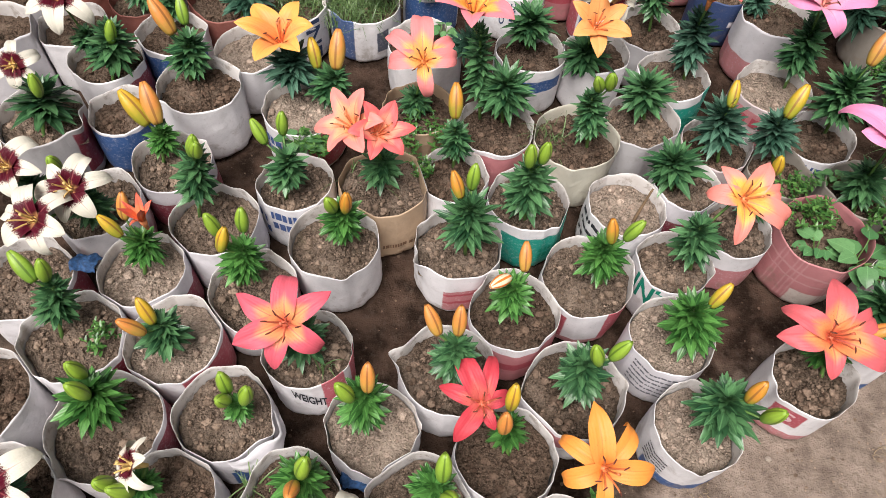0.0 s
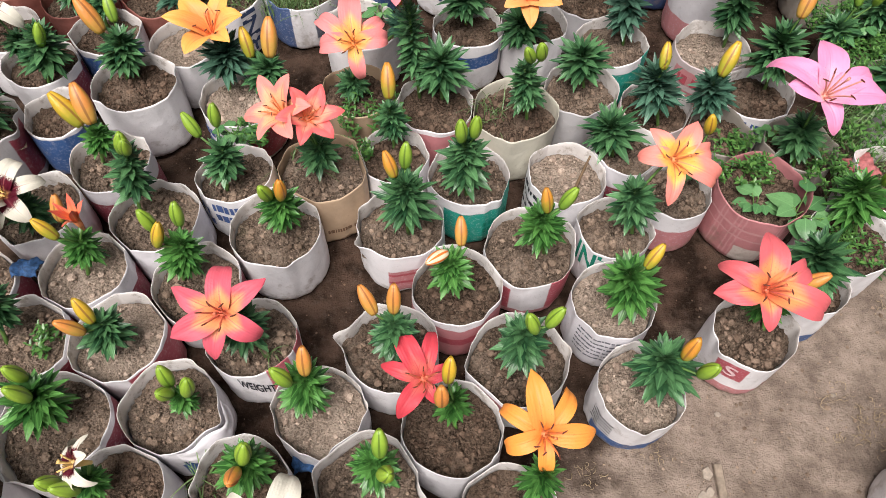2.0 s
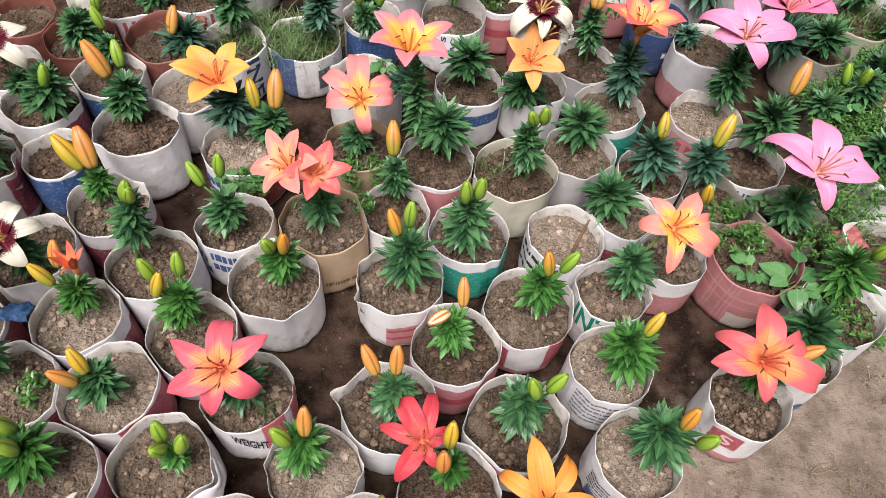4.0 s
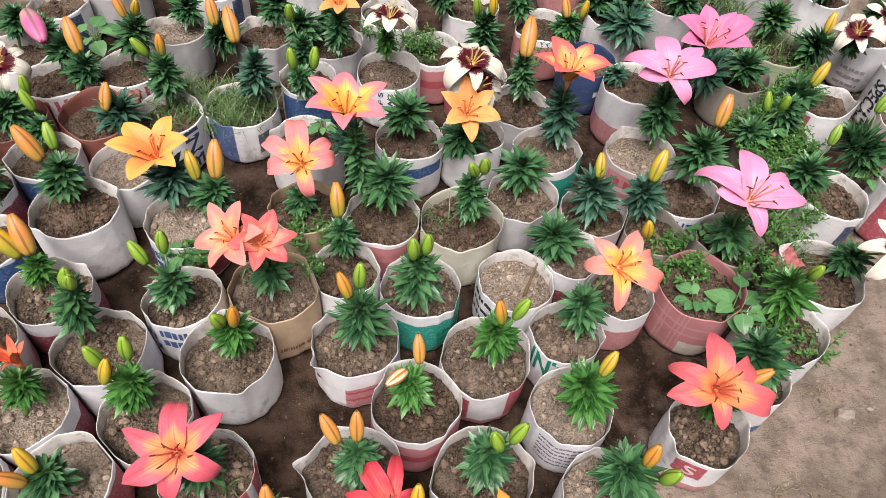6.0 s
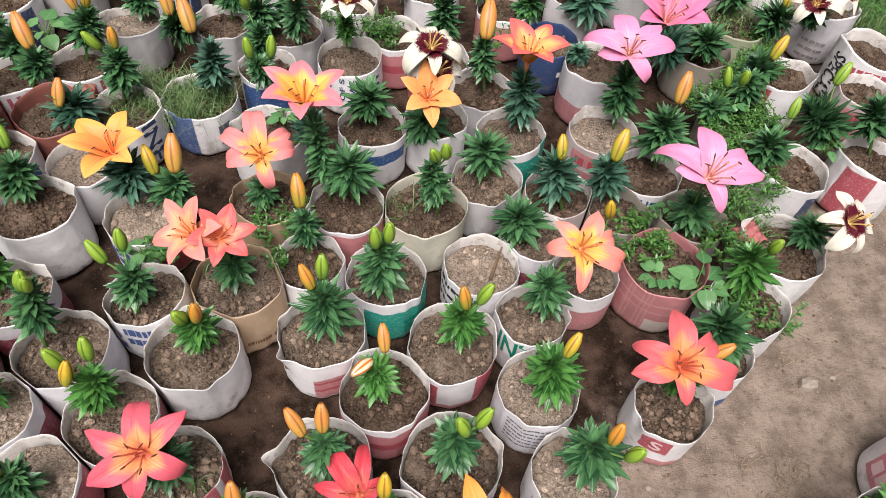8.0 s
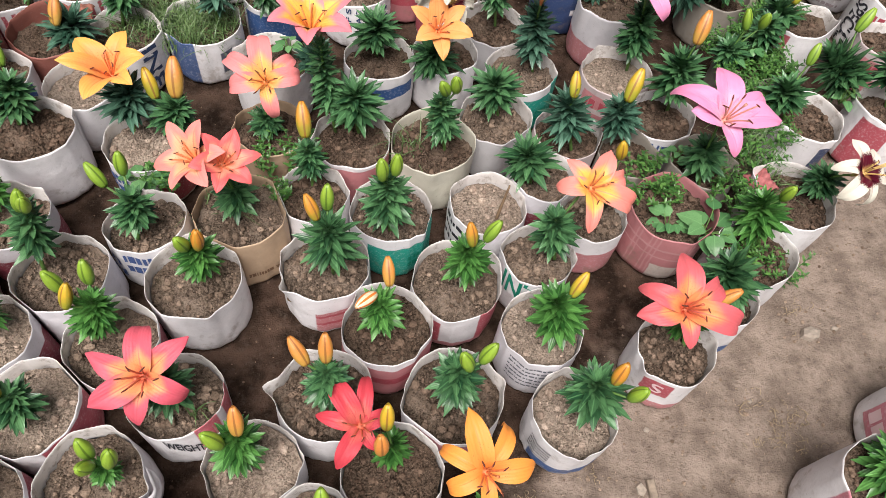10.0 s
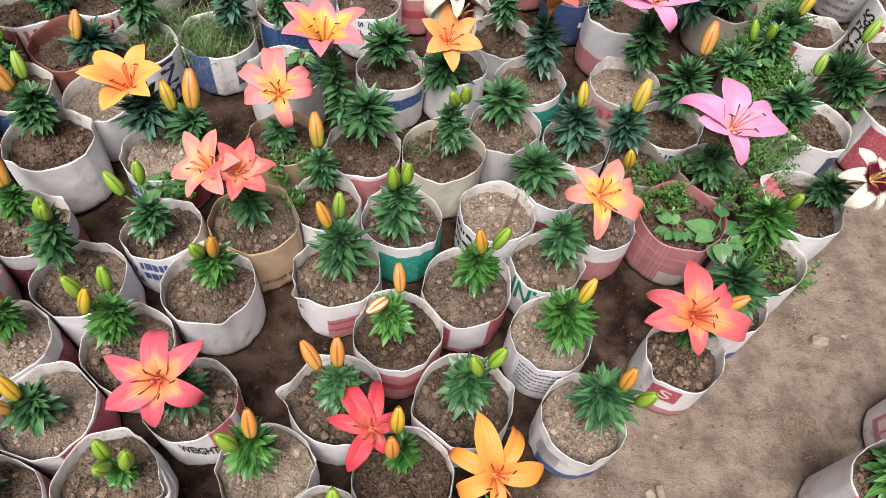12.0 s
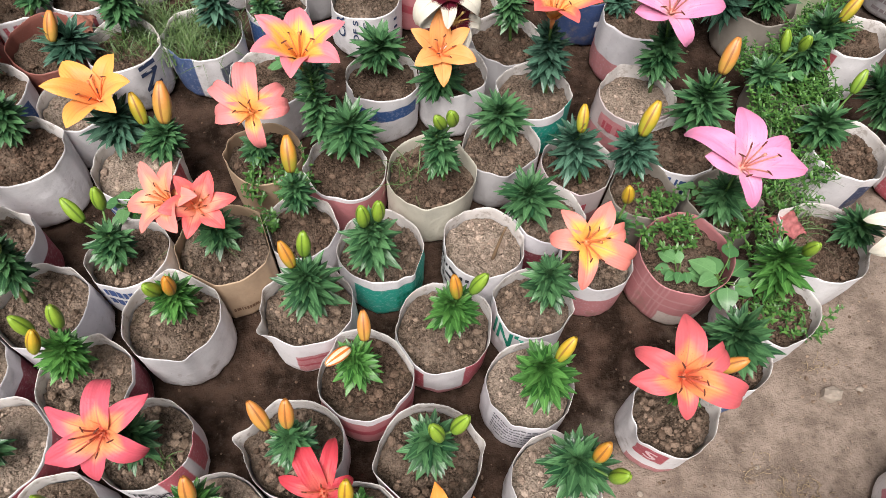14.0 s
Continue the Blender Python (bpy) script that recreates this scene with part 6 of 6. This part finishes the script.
# ---- weeds, grass and litter ----
weed(-0.070, 1.016, 0.105, 0.035, "herb")
weed(-0.309, 1.057, 0.105, 0.040, "herb")
weed(-0.071, 1.122, 0.105, 0.045, "herb")
weed(0.910, 0.803, 0.105, 0.040, "herb")
weed(1.026, 1.051, 0.120, 0.045, "herb")
weed(1.150, 1.454, 0.125, 0.060, "herb")
weed(1.200, 1.380, 0.115, 0.050, "herb")
weed(1.072, 1.295, 0.110, 0.060, "herb")
weed(0.224, 1.760, 0.110, 0.050, "herb")
weed(-0.588, 0.566, 0.100, 0.035, "herb")
weed(0.773, 0.960, 0.120, 0.040, "herb")
weed(-0.001, 1.129, 0.100, 0.040, "herb")
weed(0.555, 1.708, 0.130, 0.030, "herb")
weed(1.062, 0.786, 0.040, 0.030, "herb")
weed(1.029, 0.803, 0.030, 0.030, "herb")
weed(1.324, 1.682, 0.110, 0.050, "herb")
weed(0.763, 0.988, 0.130, 0.030, "herb")
weed(0.742, 1.033, 0.120, 0.035, "herb")
weed(0.091, 1.880, 0.100, 0.040, "herb")
weed(-0.367, 1.549, 0.100, 0.060, "grass")
weed(-0.282, 1.548, 0.100, 0.070, "grass")
weed(-0.403, 1.605, 0.100, 0.060, "grass")
weed(-0.236, 1.515, 0.100, 0.050, "grass")
weed(1.345, 1.817, 0.100, 0.070, "grass")
weed(0.222, 1.146, 0.100, 0.035, "grass")
weed(0.813, 1.633, 0.100, 0.050, "grass")
weed(1.038, 1.023, 0.100, 0.050, "grass")
weed(-0.273, 0.313, 0.080, 0.030, "grass")
weed(1.245, 2.040, 0.100, 0.070, "grass")
weed(-0.772, 1.798, 0.080, 0.030, "grass")
weed(-0.184, 0.976, 0.100, 0.030, "grass")
weed(1.133, 1.721, 0.100, 0.050, "grass")
weed(-0.192, 0.543, 0.110, 0.012, "grass")
weed(0.835, 0.861, 0.135, 0.052, "broad")
weed(0.763, 0.883, 0.120, 0.035, "broad")
weed(-0.339, 1.055, 0.110, 0.040, "broad")
weed(-0.662, 1.792, 0.140, 0.050, "broad")
weed(-0.042, 1.425, 0.130, 0.030, "broad")
weed(1.361, 1.294, 0.110, 0.035, "broad")
weed(1.117, 1.388, 0.140, 0.030, "broad")
weed(0.837, 1.074, 0.120, 0.025, "broad")
weed(1.060, 1.444, 0.120, 0.050, "herb")
weed(1.099, 1.266, 0.110, 0.060, "herb")
weed(1.282, 1.767, 0.120, 0.060, "grass")
weed(1.223, 1.756, 0.120, 0.050, "grass")
weed(1.776, 1.888, 0.080, 0.070, "herb")
weed(1.783, 1.827, 0.080, 0.060, "herb")
weed(1.109, 1.134, 0.110, 0.050, "herb")
weed(1.030, 1.085, 0.110, 0.050, "grass")
weed(0.712, 0.968, 0.130, 0.025, "herb")
weed(0.920, 0.952, 0.130, 0.050, "herb")
weed(0.948, 0.790, 0.100, 0.040, "herb")
weed(1.908, 1.956, 0.010, 0.090, "herb")
weed(1.814, 1.837, 0.010, 0.080, "herb")
weed(1.843, 1.777, 0.010, 0.080, "herb")
weed(1.823, 1.975, 0.010, 0.080, "grass")
weed(1.951, 2.083, 0.010, 0.100, "herb")
weed(1.875, 1.922, 0.010, 0.080, "grass")
weed(1.620, 1.546, 0.010, 0.070, "herb")
weed(1.745, 1.591, 0.010, 0.060, "herb")
weed(-0.287, 0.332, 0.100, 0.012, "grass")
weed(-0.314, 1.516, 0.100, 0.060, "grass")
weed(-0.431, 1.507, 0.100, 0.050, "grass")
weed(0.211, 1.812, 0.110, 0.050, "herb")
weed(1.291, 1.545, 0.130, 0.050, "herb")
weed(1.228, 1.533, 0.130, 0.060, "herb")
weed(-0.315, 1.593, 0.100, 0.060, "grass")
weed(-0.211, 1.570, 0.100, 0.050, "grass")
weed(1.048, 1.157, 0.110, 0.050, "grass")
weed(1.195, 1.337, 0.120, 0.050, "herb")
weed(1.111, 1.363, 0.120, 0.050, "herb")
weed(1.769, 1.777, 0.100, 0.070, "grass")
weed(1.334, 1.245, 0.120, 0.030, "broad")
straw(0.944, 0.461)
straw(0.732, 0.305)
straw(0.385, 0.369)
straw(0.891, 0.529)
straw(0.539, 0.301)
straw(1.048, 0.726)
straw(0.903, 0.439)
straw(0.983, 0.495)
straw(0.505, 0.408)
straw(0.964, 0.419)
straw(0.941, 0.482)
straw(0.733, 0.293)
rag(-0.108, 0.378, 0.070, 0.035, "blue")
rag(-0.672, 0.706, 0.150, 0.024, "blue")
rag(1.008, 0.989, 0.150, 0.035, "red")
rag(-0.534, 1.559, 0.150, 0.030, "rust")
stick((0.629, 0.388), (0.628, 0.238))
stone(1.075, 0.665, 0.022)
stone(0.891, 0.529, 0.006)
stone(1.140, 0.676, 0.008)
stone(0.653, 0.488, 0.007)
chip(0.609, 0.372)
chip(0.608, 0.340)
chip(0.606, 0.314)
chip(0.593, 0.289)
chip(0.599, 0.264)
chip(0.595, 0.330)
dead_stalk((0.392, 0.927, 0.115), (0.412, 0.953, 0.200))
# <<< layout
for index in range(len(BAGS)):
    build_bag(index)
for index in range(len(LILIES)):
    build_lily(index)
